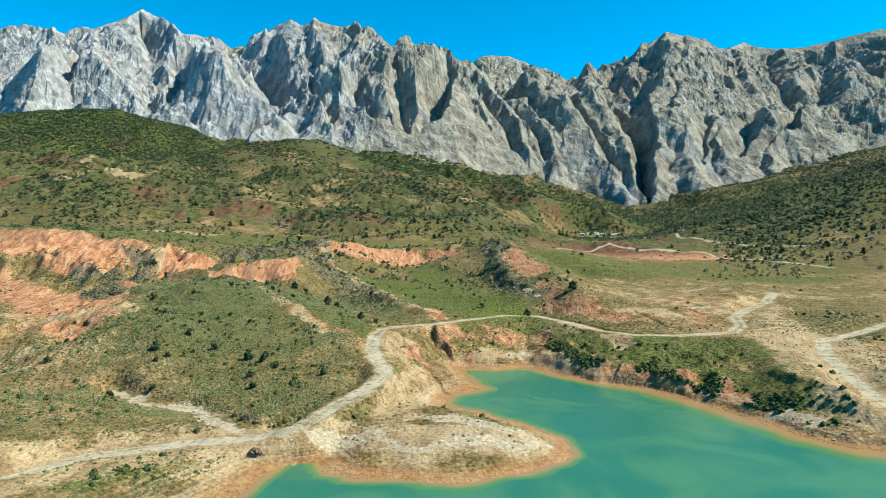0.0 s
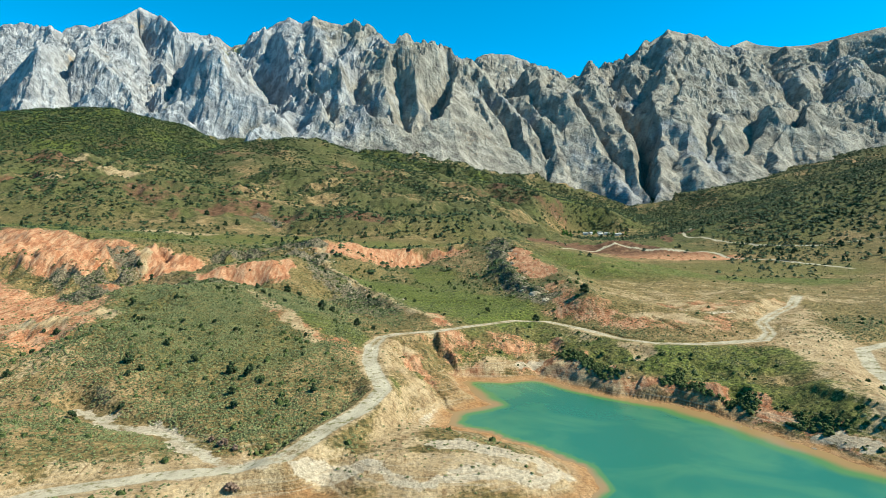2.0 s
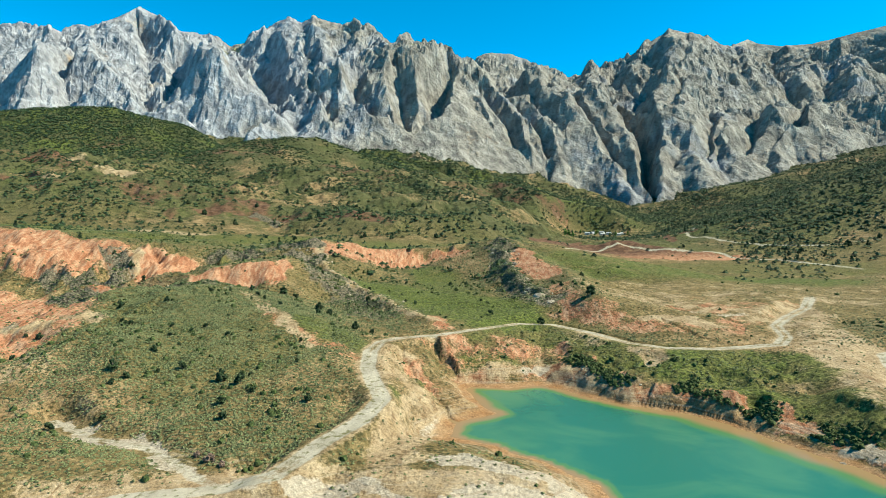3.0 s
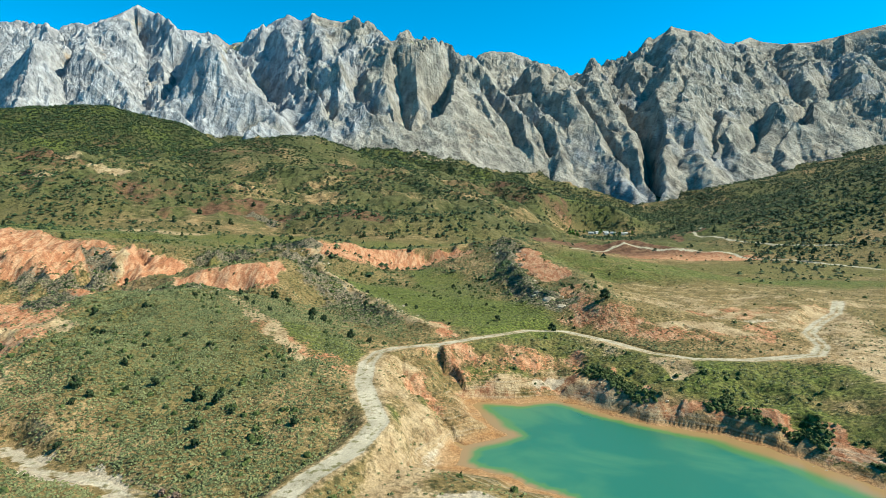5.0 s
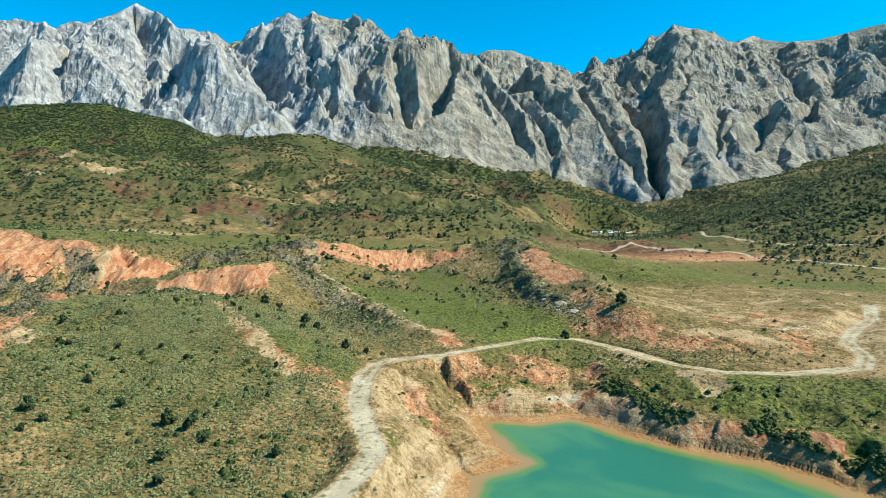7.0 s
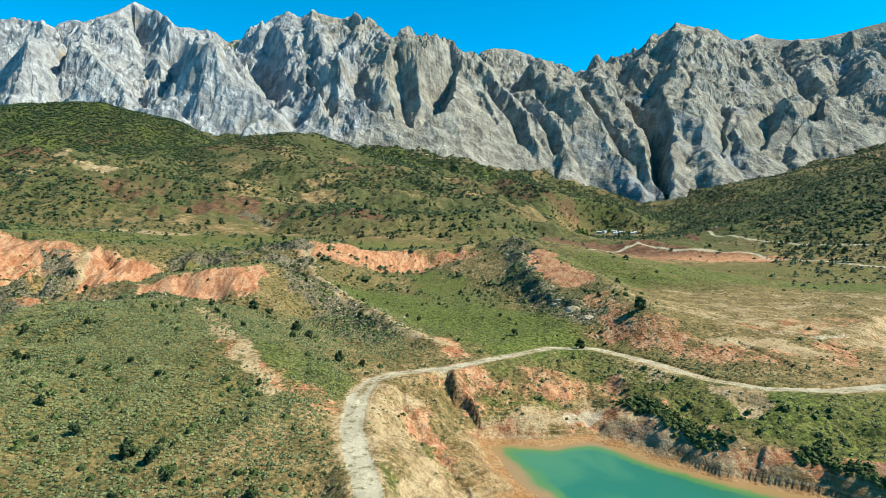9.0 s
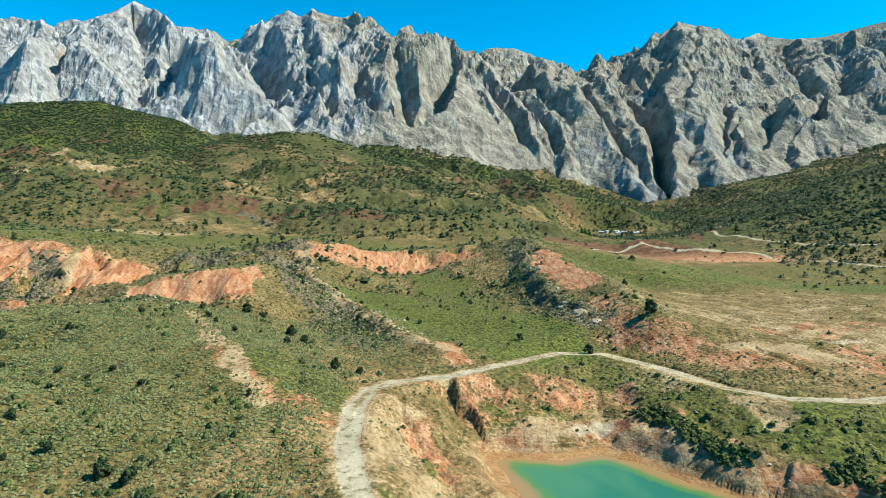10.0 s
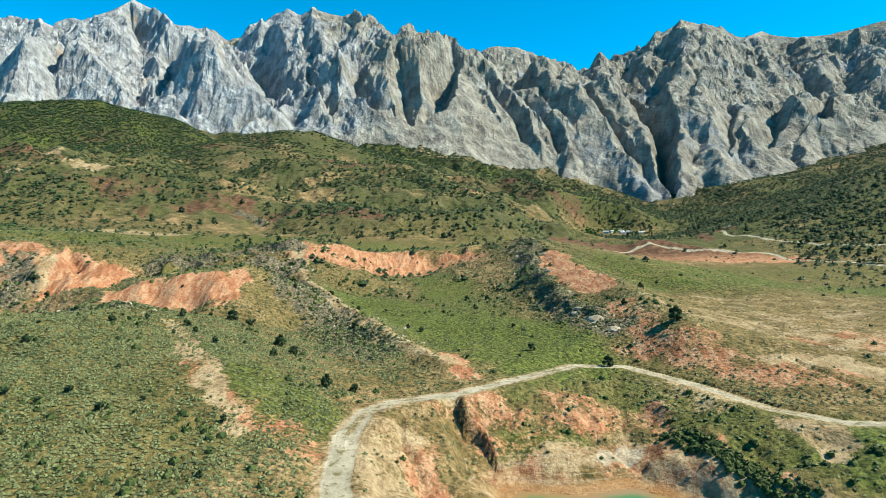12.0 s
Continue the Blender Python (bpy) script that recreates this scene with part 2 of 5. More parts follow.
def crest(x, y, line, left, right, soft=2.0, bow=0.0, reach=1e5):
    """A ridge: the highest of the slopes that fall from each stretch of its crest."""
    h = np.full(x.shape, -1e9)
    for (ax, ay, az), (bx, by, bz) in zip(line[:-1], line[1:]):
        ex, ey = bx - ax, by - ay
        k = np.clip(((x - ax) * ex + (y - ay) * ey) / (ex * ex + ey * ey), 0, 1)
        d = np.hypot(x - ax - k * ex, y - ay - k * ey)
        lean = (ex * (y - ay) - ey * (x - ax)) / (math.hypot(ex, ey) * np.maximum(d, 1e-6))
        steep = max(left, right)
        s = steep + (np.where(lean > 0, left, right) - steep) * smooth(0.45, 0.95, np.abs(lean))
        h = np.maximum(h, az + k * (bz - az) - s * (np.sqrt(d * d + soft * soft) - soft) - bow * d * d - 0.25 * np.maximum(d - reach, 0))
    return h


def softmax(a, b, k):
    h = np.clip(0.5 + 0.5 * (a - b) / k, 0, 1)
    return b * (1 - h) + a * h + k * h * (1 - h)


# Broad lie of the land: heights over rows of distance and columns of bearing (x / y).
BEARINGS = np.array([-0.9, -0.6, -0.3, 0.0, 0.3, 0.6, 0.9])
DISTANCES = np.array([100, 200, 300, 400, 500, 700, 900, 1200, 1500, 1850, 2400.0])
LIE = np.array([
    [8, 6, 4, 2, 2, 4, 6],
    [12, 7, 6, 7, 8, 13, 12],
    [24, 16, 19, 16, 19, 19, 20],
    [42, 36, 30, 22, 23, 22, 24],
    [58, 54, 42, 28, 23, 23, 34],
    [70, 64, 56, 46, 27, 42, 95],
    [150, 140, 95, 78, 44, 118, 215],
    [215, 200, 168, 142, 50, 158, 240],
    [270, 245, 225, 190, 105, 165, 230],
    [370, 335, 325, 280, 185, 225, 280],
    [480, 440, 420, 380, 300, 330, 380.0],
])


def cubic(p0, p1, p2, p3, t):
    return p1 + 0.5 * t * (p2 - p0 + t * (2 * p0 - 5 * p1 + 4 * p2 - p3 + t * (3 * (p1 - p2) + p3 - p0)))


def broad(x, y):
    b = np.clip(x / np.maximum(y, 60), -0.899, 0.899)
    v = (b + 0.9) / 0.3
    d = np.clip(y, 100, 2399)
    u = np.interp(d, DISTANCES, np.arange(len(DISTANCES)))
    i, j = np.floor(u).astype(int), np.floor(v).astype(int)
    rows = []
    for di in (-1, 0, 1, 2):
        ii = np.clip(i + di, 0, len(DISTANCES) - 1)
        rows.append(cubic(*[LIE[ii, np.clip(j + dj, 0, 6)] for dj in (-1, 0, 1, 2)], v - j))
    k = u - i
    return rows[1] * (1 - k) + rows[2] * k


# Shore of the reservoir, at height 0.
SHORE = [(-70, 60), (-42, 128), (-39.6, 139), (-39.3, 148), (-33, 147.5), (-26.6, 139.3), (-18, 135), (-3, 133), (9.5, 133.5), (20, 138.3),
         (29.3, 145.3), (32.6, 151), (31.3, 163), (22.2, 175), (11.5, 186), (-0.7, 193), (3, 206), (14.1, 214), (10, 229),
         (6.5, 243.5), (9.5, 248), (22, 246), (33.5, 250), (41, 239.5), (47.5, 231), (55.5, 225), (64, 219.5), (72, 214.5), (79, 205), (82, 197), (87, 188), (92, 175), (97, 163), (106, 154), (130, 140), (220, 60), (0, -600), (-300, -100)]


def shore_distance(x, y):
    """Metres from the shore, negative in the water."""
    inside = np.zeros(x.shape, bool)
    best = np.full(x.shape, 1e9)
    for (ax, ay), (bx, by) in zip(SHORE, SHORE[1:] + SHORE[:1]):
        ex, ey = bx - ax, by - ay
        k = np.clip(((x - ax) * ex + (y - ay) * ey) / (ex * ex + ey * ey), 0, 1)
        best = np.minimum(best, np.hypot(x - ax - k * ex, y - ay - k * ey))
        if ay != by:
            inside ^= ((ay > y) != (by > y)) & (x < ax + (y - ay) * ex / ey)
    return np.where(inside, -best, best)


ROAD = [(-130, 112, 4), (-90, 124, 4), (-81, 138, 4), (-62, 146, 4.2), (-50, 148.5, 4.6), (-36, 152, 6), (-28.7, 167, 8), (-22, 177, 9.5), (-18.2, 192, 11),
        (-22, 205, 12.3), (-25.5, 220, 13.3), (-27, 240, 14.3), (-25, 255, 15), (-19.7, 262.5, 15), (-4.0, 269.6, 15), (12.5, 285.8, 14.8), (31.9, 304.3, 14.3), (47.4, 305.2, 13.8), (60.5, 284.4, 13.3), (68.9, 262.6, 13.1), (79.8, 251.7, 13.1), (95.4, 248.0, 13.5), (120.9, 252.2, 14.3), (129.5, 263.4, 15.2), (136.0, 283.1, 16.6), (151.9, 302.2, 17.6), (169.5, 318.6, 19.6), (188.3, 346.5, 21.6)]
WASH = [(-103, 188, 6), (-86, 176, 5.5), (-73, 172.5, 5), (-62, 164.5, 4.5), (-54.7, 157, 4.2), (-47, 151, 4.2)]
TRACK = [(215, 280, 16), (195, 268, 15), (165, 246, 14), (146, 234, 14), (134, 212, 12.5), (128, 192, 10.5), (124, 174, 8), (125, 160, 6), (130, 140, 4)]
FAR_ROAD = [(70, 600, 42), (110, 690, 43), (159, 760, 43), (215, 789, 44), (250, 757, 39), (283, 742, 36), (309, 718, 33), (316, 664, 30), (325, 590, 27), (335, 521, 26)]
HILL_ROAD = [(470, 660, 34), (420, 700, 36), (364, 730, 38), (343, 789, 44), (335, 870, 52), (345, 905, 58), (372, 940, 66)]
PLAIN_TRACK = [(-416, 626, 60), (-347, 590, 58), (-228, 500, 52), (-176, 540, 50), (-120, 600, 48)]

HILL_A = [(-24, 212, 12.5), (-40, 234, 17.5), (-55, 254, 21.5), (-72, 278, 25.5), (-95, 312, 29.5)]
HILL_A_TOP = [(-95, 312, 29.5), (-110, 317, 33.4), (-118, 319, 31.8), (-142, 315, 25), (-156, 300, 18), (-166, 284, 13)]
RIDGE_B = [(-90, 450, 50.6), (-86, 430, 42), (-72, 401, 33.5), (-54, 372, 28), (-36, 343, 23.5), (-17, 310, 19), (-8, 292, 17)]
RIDGE_B_LEFT = [(-90, 450, 50.6), (-107, 450, 48.7), (-125, 440, 45.3), (-143, 430, 43), (-160, 420, 43.5)]
RED_RIM = [(-560, 560, 66), (-420, 470, 62), (-272, 430, 58.5), (-252, 430, 57), (-228, 425, 52), (-197, 400, 46), (-180, 385, 45), (-176, 395, 46), (-160, 400, 46), (-152, 420, 43)]
RED_MID = [(-126, 337, 34.5), (-118, 344, 38.5), (-105, 349, 40), (-93, 351, 41), (-84, 364, 43)]
BOWL_RIM = [(-91, 455, 50), (-74, 470, 46), (-55, 500, 43.5), (-23, 520, 43.5), (2, 530, 45), (24, 530, 48.5), (47, 522, 51)]
EAST_EDGE = [(47, 522, 51), (60, 560, 45), (72, 640, 42), (95, 760, 46), (120, 900, 56)]
CRAG = [(47, 522, 51), (40, 470, 42), (41, 412, 32), (43, 365, 26.5), (50, 345, 25)]
CRAG_EAST = [(47, 522, 51), (66, 440, 37), (70, 360, 30), (68, 320, 25.5)]
TAN_BANK = [(68, 318, 25.5), (92, 308, 20.5), (112, 294, 19), (140, 306, 20.5), (172, 342, 23)]
RED_HILL = [(-420, 800, 90), (-334, 790, 84), (-321, 830, 91), (-289, 860, 100), (-252, 866, 103), (-213, 850, 91), (-165, 830, 92), (-117, 800, 84), (-60, 780, 76), (30, 800, 78)]
GREEN_HILL = [(-1700, 1500, 350), (-1223, 1550, 356), (-1093, 1560, 366), (-979, 1600, 381), (-834, 1620, 380), (-718, 1650, 350), (-657, 1680, 305)]
MID_HILL = [(-560, 1400, 225), (-500, 1450, 257), (-474, 1490, 276), (-403, 1520, 289), (-341, 1540, 291), (-248, 1480, 250), (-158, 1380, 196), (-88, 1250, 147), (-21, 1180, 127)]
BROWN_HILL = [(0, 1420, 176), (87, 1400, 174), (155, 1350, 165), (194, 1290, 143)]
WOOD_HILL = [(480, 1440, 100), (586, 1500, 142), (688, 1520, 170), (845, 1560, 199), (1035, 1640, 250), (1177, 1700, 292), (1417, 1750, 335)]
RED_BANK = [(150, 930, 38), (175, 900, 40), (200, 850, 45), (218, 800, 46), (245, 780, 41), (288, 740, 36), (318, 700, 32)]
MOUND = [(-150, 140, 15), (-122, 163, 11), (-104, 164, 8)]
NOTCH = [(-1.4, 257.5, 5.6), (-0.2, 254, 3.5), (1.8, 249.5, 1.5)]
CRACKS = [[(-16, 252), (-9, 232), (-3, 214), (2, 205)], [(-19, 236), (-17, 222), (-12, 216)], [(30, 262), (33, 255), (36, 252)], [(100, 322), (108, 306), (118, 296)], [(92, 290), (96, 272), (101, 258)], [(118, 292), (126, 268)]]
HOLLOW = [(90, 207, 3.5), (85, 203, 1.8), (79, 199, 0.8)]
NOTCH_EAST = [(66, 230, 7), (63, 226, 3), (60, 222.5, 1)]


def lowland(x, y):
    """Height of the open ground: valley floor, hills, scarps, lake bed and road beds."""
    wx = x + fractal(x, y, 22, 3, 0.5, 5) * 2.2
    wy = y + fractal(x, y, 22, 3, 0.5, 9) * 2.2
    h = broad(x, y)
    gully = creased(wx, wy * 0.55, 14, 3, 0.5, 31) - 0.75
    # hilly ground further out
    out = smooth(640, 900, y)
    east = smooth(0.12, 0.28, x / np.maximum(y, 60))
    h = h + out * (creased(wx, wy, 150, 4, 0.5, 21) - 0.6) * (19 - 15 * east)
    h = h + out * ((creased(wx, wy, 52, 4, 0.55, 25) - 0.7) * 5.5 + (creased(x, y, 16, 2, 0.5, 27) - 0.7) * 1.2) * (1 - 0.6 * east)
    fx = x + fractal(x, y, 160, 3, 0.5, 15) * 25
    fy = y + fractal(x, y, 160, 3, 0.5, 19) * 25
    for line, back, front in ((GREEN_HILL, 0.1, 0.56), (MID_HILL, 0.3, 0.42), (BROWN_HILL, 0.25, 0.6), (WOOD_HILL, 0.12, 0.34)):
        h = softmax(h, crest(fx, fy, line, back, front, 15), 12)
    h = softmax(h, crest(fx, fy, RED_HILL, 0.03, 0.42, 3, reach=60) + (creased(x, y, 40, 3, 0.5, 33) - 0.7) * 3, 4)
    h = softmax(h, crest(wx, wy, RED_BANK, 0.05, 0.35, 2) + gully * 1.0, 2)
    # level fields of the hamlet
    k = 0.92 * blob(x, y, [(285, 1175, 95, 120, 0, 1), (215, 1010, 75, 150, -10, 1)])
    h = h * (1 - k) + np.interp(y, [800, 1000, 1200, 1350], [42, 47, 52, 62]) * k
    # near hills
    h = softmax(h, crest(wx, wy, HILL_A, 0.09, 0.22, 4, 0.0012), 3)
    h = softmax(h, crest(wx, wy, HILL_A_TOP, 0.05, 0.55, 3, 0.0011), 3)
    h = softmax(h, crest(wx, wy, MOUND, 0.3, 0.3, 4), 3)
    h = softmax(h, crest(wx, wy, RIDGE_B, 0.45, 0.72, 1.5), 3)
    h = softmax(h, crest(wx, wy, RIDGE_B_LEFT, 0.42, 0.03, 2, reach=40), 3)
    h = softmax(h, crest(wx, wy, RED_RIM, 0.02, 0.42, 2, reach=90) + gully * 4.2 * smooth(70, 5, np.abs(y - 385)), 2)
    h = softmax(h, crest(wx, wy, RED_MID, 0.05, 0.52, 1.5, reach=24) + gully * 1.6 * blob(x, y, [(-105, 338, 26, 14, 0, 1)]), 1.5)
    h = softmax(h, crest(wx + gully * 3, wy + gully * 5, BOWL_RIM, 0.03, 0.85, 1.5, reach=35), 1.5)
    h = softmax(h, crest(wx, wy, EAST_EDGE, 0.3, 0.17, 2), 3)
    h = softmax(h, crest(wx, wy, CRAG, 0.6, 0.7, 1.5), 2)
    h = softmax(h, crest(wx, wy, CRAG_EAST, 0.36, 0.3, 3), 3)
    h = softmax(h, crest(wx, wy, TAN_BANK, 0.0, 0.3, 2) + gully * 0.7, 2)
    # broken rock where the stone beds crop out
    crag = beds(x, y, STONES)
    h = h + crag * ((creased(wx, wy, 17, 2, 0.5, 45) - 0.7) * 3.0 + (creased(x, y, 5, 2, 0.5, 47) - 0.7) * 1.2)
    # rills in the bare slopes
    waste = blob(x, y, [(-150, 260, 55, 70, 0, 1), (-190, 360, 60, 40, 0, 1)])
    h = h + waste * gully * 2.4
    # roughness, more on bare slopes
    h = h + fractal(x, y, 30, 4, 0.5, 3) * 0.9 * smooth(60, 200, y) + fractal(x, y, 5, 3, 0.5, 13) * 0.16
    sd = shore_distance(x + fractal(x, y, 9, 3, 0.5, 41) * 1.3, y + fractal(x, y, 9, 3, 0.5, 43) * 1.3)
    # shore: mud beach, then a bank
    north = smooth(196, 215, y)
    bank = np.where(sd < 0, sd * 0.22, np.interp(sd, [0, 4, 6, 12, 40, 120, 6000], [0, 0.7, 1.4, 3.4, 12, 60, 9000]))
    cliff = np.where(sd < 0, sd * 0.22, np.interp(sd, [0, 4, 5.2, 10, 15, 20, 60, 6000], [0, 0.7, 1.8, 3.6, 7.5, 14, 60, 9000]))
    east_bank = np.where(sd < 0, sd * 0.22, np.interp(sd, [0, 2.4, 3.4, 11, 18, 24, 60, 6000], [0, 0.7, 1.7, 4.5, 9.5, 15.5, 60, 9000]))
    cut_bank = np.where(sd < 0, sd * 0.22, np.interp(sd, [0, 2.5, 4.5, 13, 24, 30, 60, 6000], [0, 0.8, 5.2, 7, 11, 15.5, 60, 9000]))
    east_bank = east_bank + (cut_bank - east_bank) * smooth(70, 76, x) * smooth(199, 205, y)
    k = smooth(38, 52, x)
    h = np.minimum(h, (bank * (1 - north) + cliff * north) * (1 - k) + east_bank * k)
    # the slope between the road and the north and east shore
    d, z, side = nearest_on(x, y, ROAD)
    toe = 5 - 3 * smooth(44, 56, x)
    up = np.maximum(sd - toe, 0) / (np.maximum(sd - toe, 0) + np.maximum(d - 2.5, 0) + 1e-6)
    ribs = creased(wx, wy, 9, 3, 0.5, 35) - 0.75
    slope = 1.5 + (z - 1.5) * np.clip(up ** 0.82 * (1 - smooth(36, 50, x)) + np.interp(up, [0, 0.03, 0.08, 0.22, 1], [0, 0.10, 0.26, 0.45, 1]) * smooth(36, 50, x) + (0.10 * ribs + 0.10 * fractal(x, y, 16, 2, 0.5, 36)) * np.sin(np.pi * np.clip(up, 0, 1)), 0, 1)
    rills = creased(wx * 1.0, wy * 0.22, 2.6, 2, 0.5, 39) - 0.7
    slope = slope + rills * 0.55 * smooth(0.3, 0.55, up) * smooth(1.0, 0.85, up) * smooth(4, 10, x) * smooth(46, 38, x)
    k = (side < 0) * (sd > toe) * smooth(-34, -24, x) * smooth(118, 100, x) * smooth(192, 206, y) * smooth(95, 75, sd)
    h = h * (1 - k) + slope * k
    # terraces left by the falling water, and ravines in the bank
    step = 0.55
    k = h / step
    k = step * (np.floor(k) + smooth(0.55, 0.95, k - np.floor(k)))
    flat = smooth(0.3, 0.8, h) * smooth(5.0, 3.6, h) * smooth(26, 16, sd)
    h = h * (1 - 0.5 * flat) + k * 0.5 * flat
    h = h - (creased(x, y, 7, 3, 0.5, 37) - 0.5) * 0.35 * smooth(3, 6, sd) * smooth(26, 18, sd) * smooth(2.5, 5, h)
    for line in CRACKS:
        near = nearest_on(wx, wy, [(px, py, 0) for px, py in line])[0]
        h = h - 1.0 * smooth(1.3, 0.25, near)
    # road beds
    for line, half, fade in ((ROAD, 2.6, 7.0), (WASH, 1.6, 6.0), (TRACK, 3.0, 8.0)):
        d, z, side = nearest_on(x, y, line)
        if line is ROAD:
            fade = fade + 19 * (side > 0) * smooth(30, 48, x) * smooth(140, 118, x)
        k = 1 - smooth(half, half + fade, d)
        h = h * (1 - k) + (z + fractal(x, y, 3, 2, 0.5, 17) * 0.05) * k
    # hollows washed out of the bank, steeper on the far side
    for line, half in ((NOTCH, 2.6), (NOTCH_EAST, 1.6)):
        d, z, side = nearest_on(x + 0.4 * (wx - x), y + 0.4 * (wy - y), line)
        h = np.where(sd > 1, np.minimum(h, np.maximum(z, 0.6) + np.where(side < 0, 1.3, 3.2) * np.maximum(d - half, 0)), h)
    d, z, side = nearest_on(x + 0.5 * (wx - x), y + 0.5 * (wy - y), HOLLOW)
    h = np.where(sd > 1, np.minimum(h, z + 2.4 * np.maximum(d - 2.4, 0)), h)
    # ditch on the uphill side of the road
    d, z, side = nearest_on(x, y, ROAD)
    h = h - 0.9 * (side > 0) * smooth(2.6, 3.4, d) * smooth(5.2, 4.3, d) * smooth(28, 40, x) * smooth(118, 105, x)
    return h, sd


def blob(x, y, spots):
    m = np.zeros(x.shape)
    for cx, cy, rx, ry, turn, w in spots:
        c, s = math.cos(radians(turn)), math.sin(radians(turn))
        u, v = ((x - cx) * c + (y - cy) * s) / rx, ((y - cy) * c - (x - cx) * s) / ry
        m = np.maximum(m, w * smooth(1.25, 0.6, np.sqrt(u * u + v * v)))
    return m


# Beds of soil and rock: half width, weight and course of each.
RED_BEDS_A = [
    (15, 1.1, [(-176, 376), (-160, 368), (-143, 374)]),
    (6, 0.8, [(-200, 388), (-186, 380)]),
    (9, 1.15, [(-120, 334), (-106, 337), (-92, 341)]),
    (5, 0.9, [(-92, 341), (-84, 352)]),
    (24, 1.0, [(-330, 410), (-265, 403), (-240, 404), (-222, 398)]),
    (11, 0.9, [(-240, 376), (-213, 372), (-197, 369)]),
    (5, 0.9, [(-182, 346), (-171, 330)]),
    (14, 0.95, [(-79, 445), (-67, 450), (-58, 474), (-52, 482), (-37, 496), (-25, 502)]),
    (11, 0.9, [(-10, 508), (2, 512), (8, 505)]),
    (9, 1.0, [(52, 475), (55, 431), (60, 394)]),
]
RED_BEDS_B = [
    (8, 0.6, [(57, 352), (60, 319), (65, 306)]),
    (4, 0.5, [(-71, 266), (-54, 251), (-41, 240), (-31, 230)]),
    (8, 0.58, [(68, 312), (74, 298), (84, 284), (96, 276)]),
    (6, 0.6, [(104, 284), (118, 276)]),
    (10, 0.5, [(110, 308), (130, 318), (150, 312)]),
    (7, 0.5, [(120, 285), (140, 300), (165, 322)]),
    (4, 0.7, [(-9, 307), (-1, 287)]),
    (4, 0.55, [(-14, 246), (-10, 234), (-5, 222)]),
    (9, 0.52, [(-6, 268), (2, 268), (10, 262), (20, 270), (32, 274), (40, 270)]),
]
RED_BEDS_C = [
    (6, 0.62, [(8, 249), (22, 254), (36, 257), (46, 246)]),
    (5, 0.75, [(48, 250), (54, 239)]),
    (3.4, 0.7, [(42, 246), (56, 231), (74, 221), (85, 206), (93, 190), (102, 168)]),
    (14, 0.8, [(-252, 346), (-214, 318), (-160, 256), (-138, 235)]),
    (10, 0.9, [(-209, 329), (-144, 262)]),
]
RED_BEDS = RED_BEDS_A + RED_BEDS_B + RED_BEDS_C
RED_FAR = [
    (24, 0.54, [(-316, 801), (-273, 818), (-244, 840), (-190, 817), (-111, 775), (-72, 760)]),
    (30, 1.3, [(140, 815), (190, 800), (225, 765), (260, 730), (300, 690)]),
    (14, 1.1, [(245, 735), (282, 705), (310, 680)]),
    (10, 0.8, [(319, 940), (329, 853)]),
    (70, 0.5, [(-757, 1097), (-676, 1061)]),
    (26, 0.75, [(-680, 880), (-610, 905)]),
    (50, 0.36, [(-496, 825), (-400, 840), (-300, 900)]),
    (50, 0.45, [(-220, 1317), (-137, 1205)]),
    (60, 0.4, [(-740, 1397), (-600, 1420), (-400, 1380)]),
    (70, 0.4, [(-520, 1000), (-330, 1060)]),
    (60, 0.45, [(60, 1200), (150, 1330), (190, 1290)]),
]
PALE_A = [
    (3.5, 0.66, [(-90, 446), (-85, 425), (-72, 399), (-54, 369), (-36, 341), (-18, 311), (-8, 294)]),
    (3, 0.7, [(-90, 303), (-68, 268), (-56, 251), (-44, 238)]),
    (5, 0.8, [(-137, 253), (-126, 247)]),
    (3, 0.7, [(-189, 398), (-171, 366), (-170, 361)]),
    (3, 0.8, [(-89, 449), (-80, 425)]),
    (17, 0.44, [(81, 350), (110, 324), (132, 299), (150, 292)]),
    (22, 0.42, [(100, 350), (150, 350), (210, 345), (260, 330)]),
    (16, 0.34, [(110, 385), (190, 400), (260, 390)]),
    (4, 0.85, [(86, 294), (104, 290), (110, 281)]),
]
PALE_B = [
    (7, 0.62, [(-20, 246), (-15, 211), (-12, 202), (-9, 180)]),
    (5, 0.75, [(70, 252), (74, 242)]),
    (4, 0.7, [(42, 243), (49, 237)]),
    (6, 0.5, [(54, 284), (62, 268)]),
    (9, 0.6, [(165, 316), (150, 277), (133, 249)]),
    (18, 0.6, [(-545, 885), (-500, 892), (-440, 900)]),
    (30, 0.9, [(-240, 1800), (-205, 1785)]),
    (18, 0.9, [(-150, 1780), (-80, 1740), (20, 1660)]),
    (14, 0.5, [(-690, 1180), (-640, 1100)]),
    (22, 0.6, [(-330, 660), (-250, 640)]),
    (10, 0.5, [(-170, 210), (-146, 205), (-134, 204), (-129, 209)]),
]
PALE_C = [
    (6, 0.6, [(-202, 284), (-162, 248), (-143, 242)]),
    (15, 0.72, [(-110, 118), (-86, 128), (-62, 141), (-46, 147)]),
    (10, 0.75, [(-84, 114), (-76, 129), (-63, 145), (-49, 145)]),
    (5, 0.56, [(3, 236), (8, 250), (20, 255), (34, 259), (46, 246), (58, 226)]),
    (9, 0.8, [(-26, 152), (-9, 148), (11, 150), (23, 155)]),
    (7, 0.7, [(-13, 165), (-1, 205)]),
    (20, 0.75, [(138, 233), (130, 198), (124, 172), (128, 150)]),
    (10, 0.6, [(146, 277), (144, 233)]),
]
PALE = PALE_A + PALE_B + PALE_C
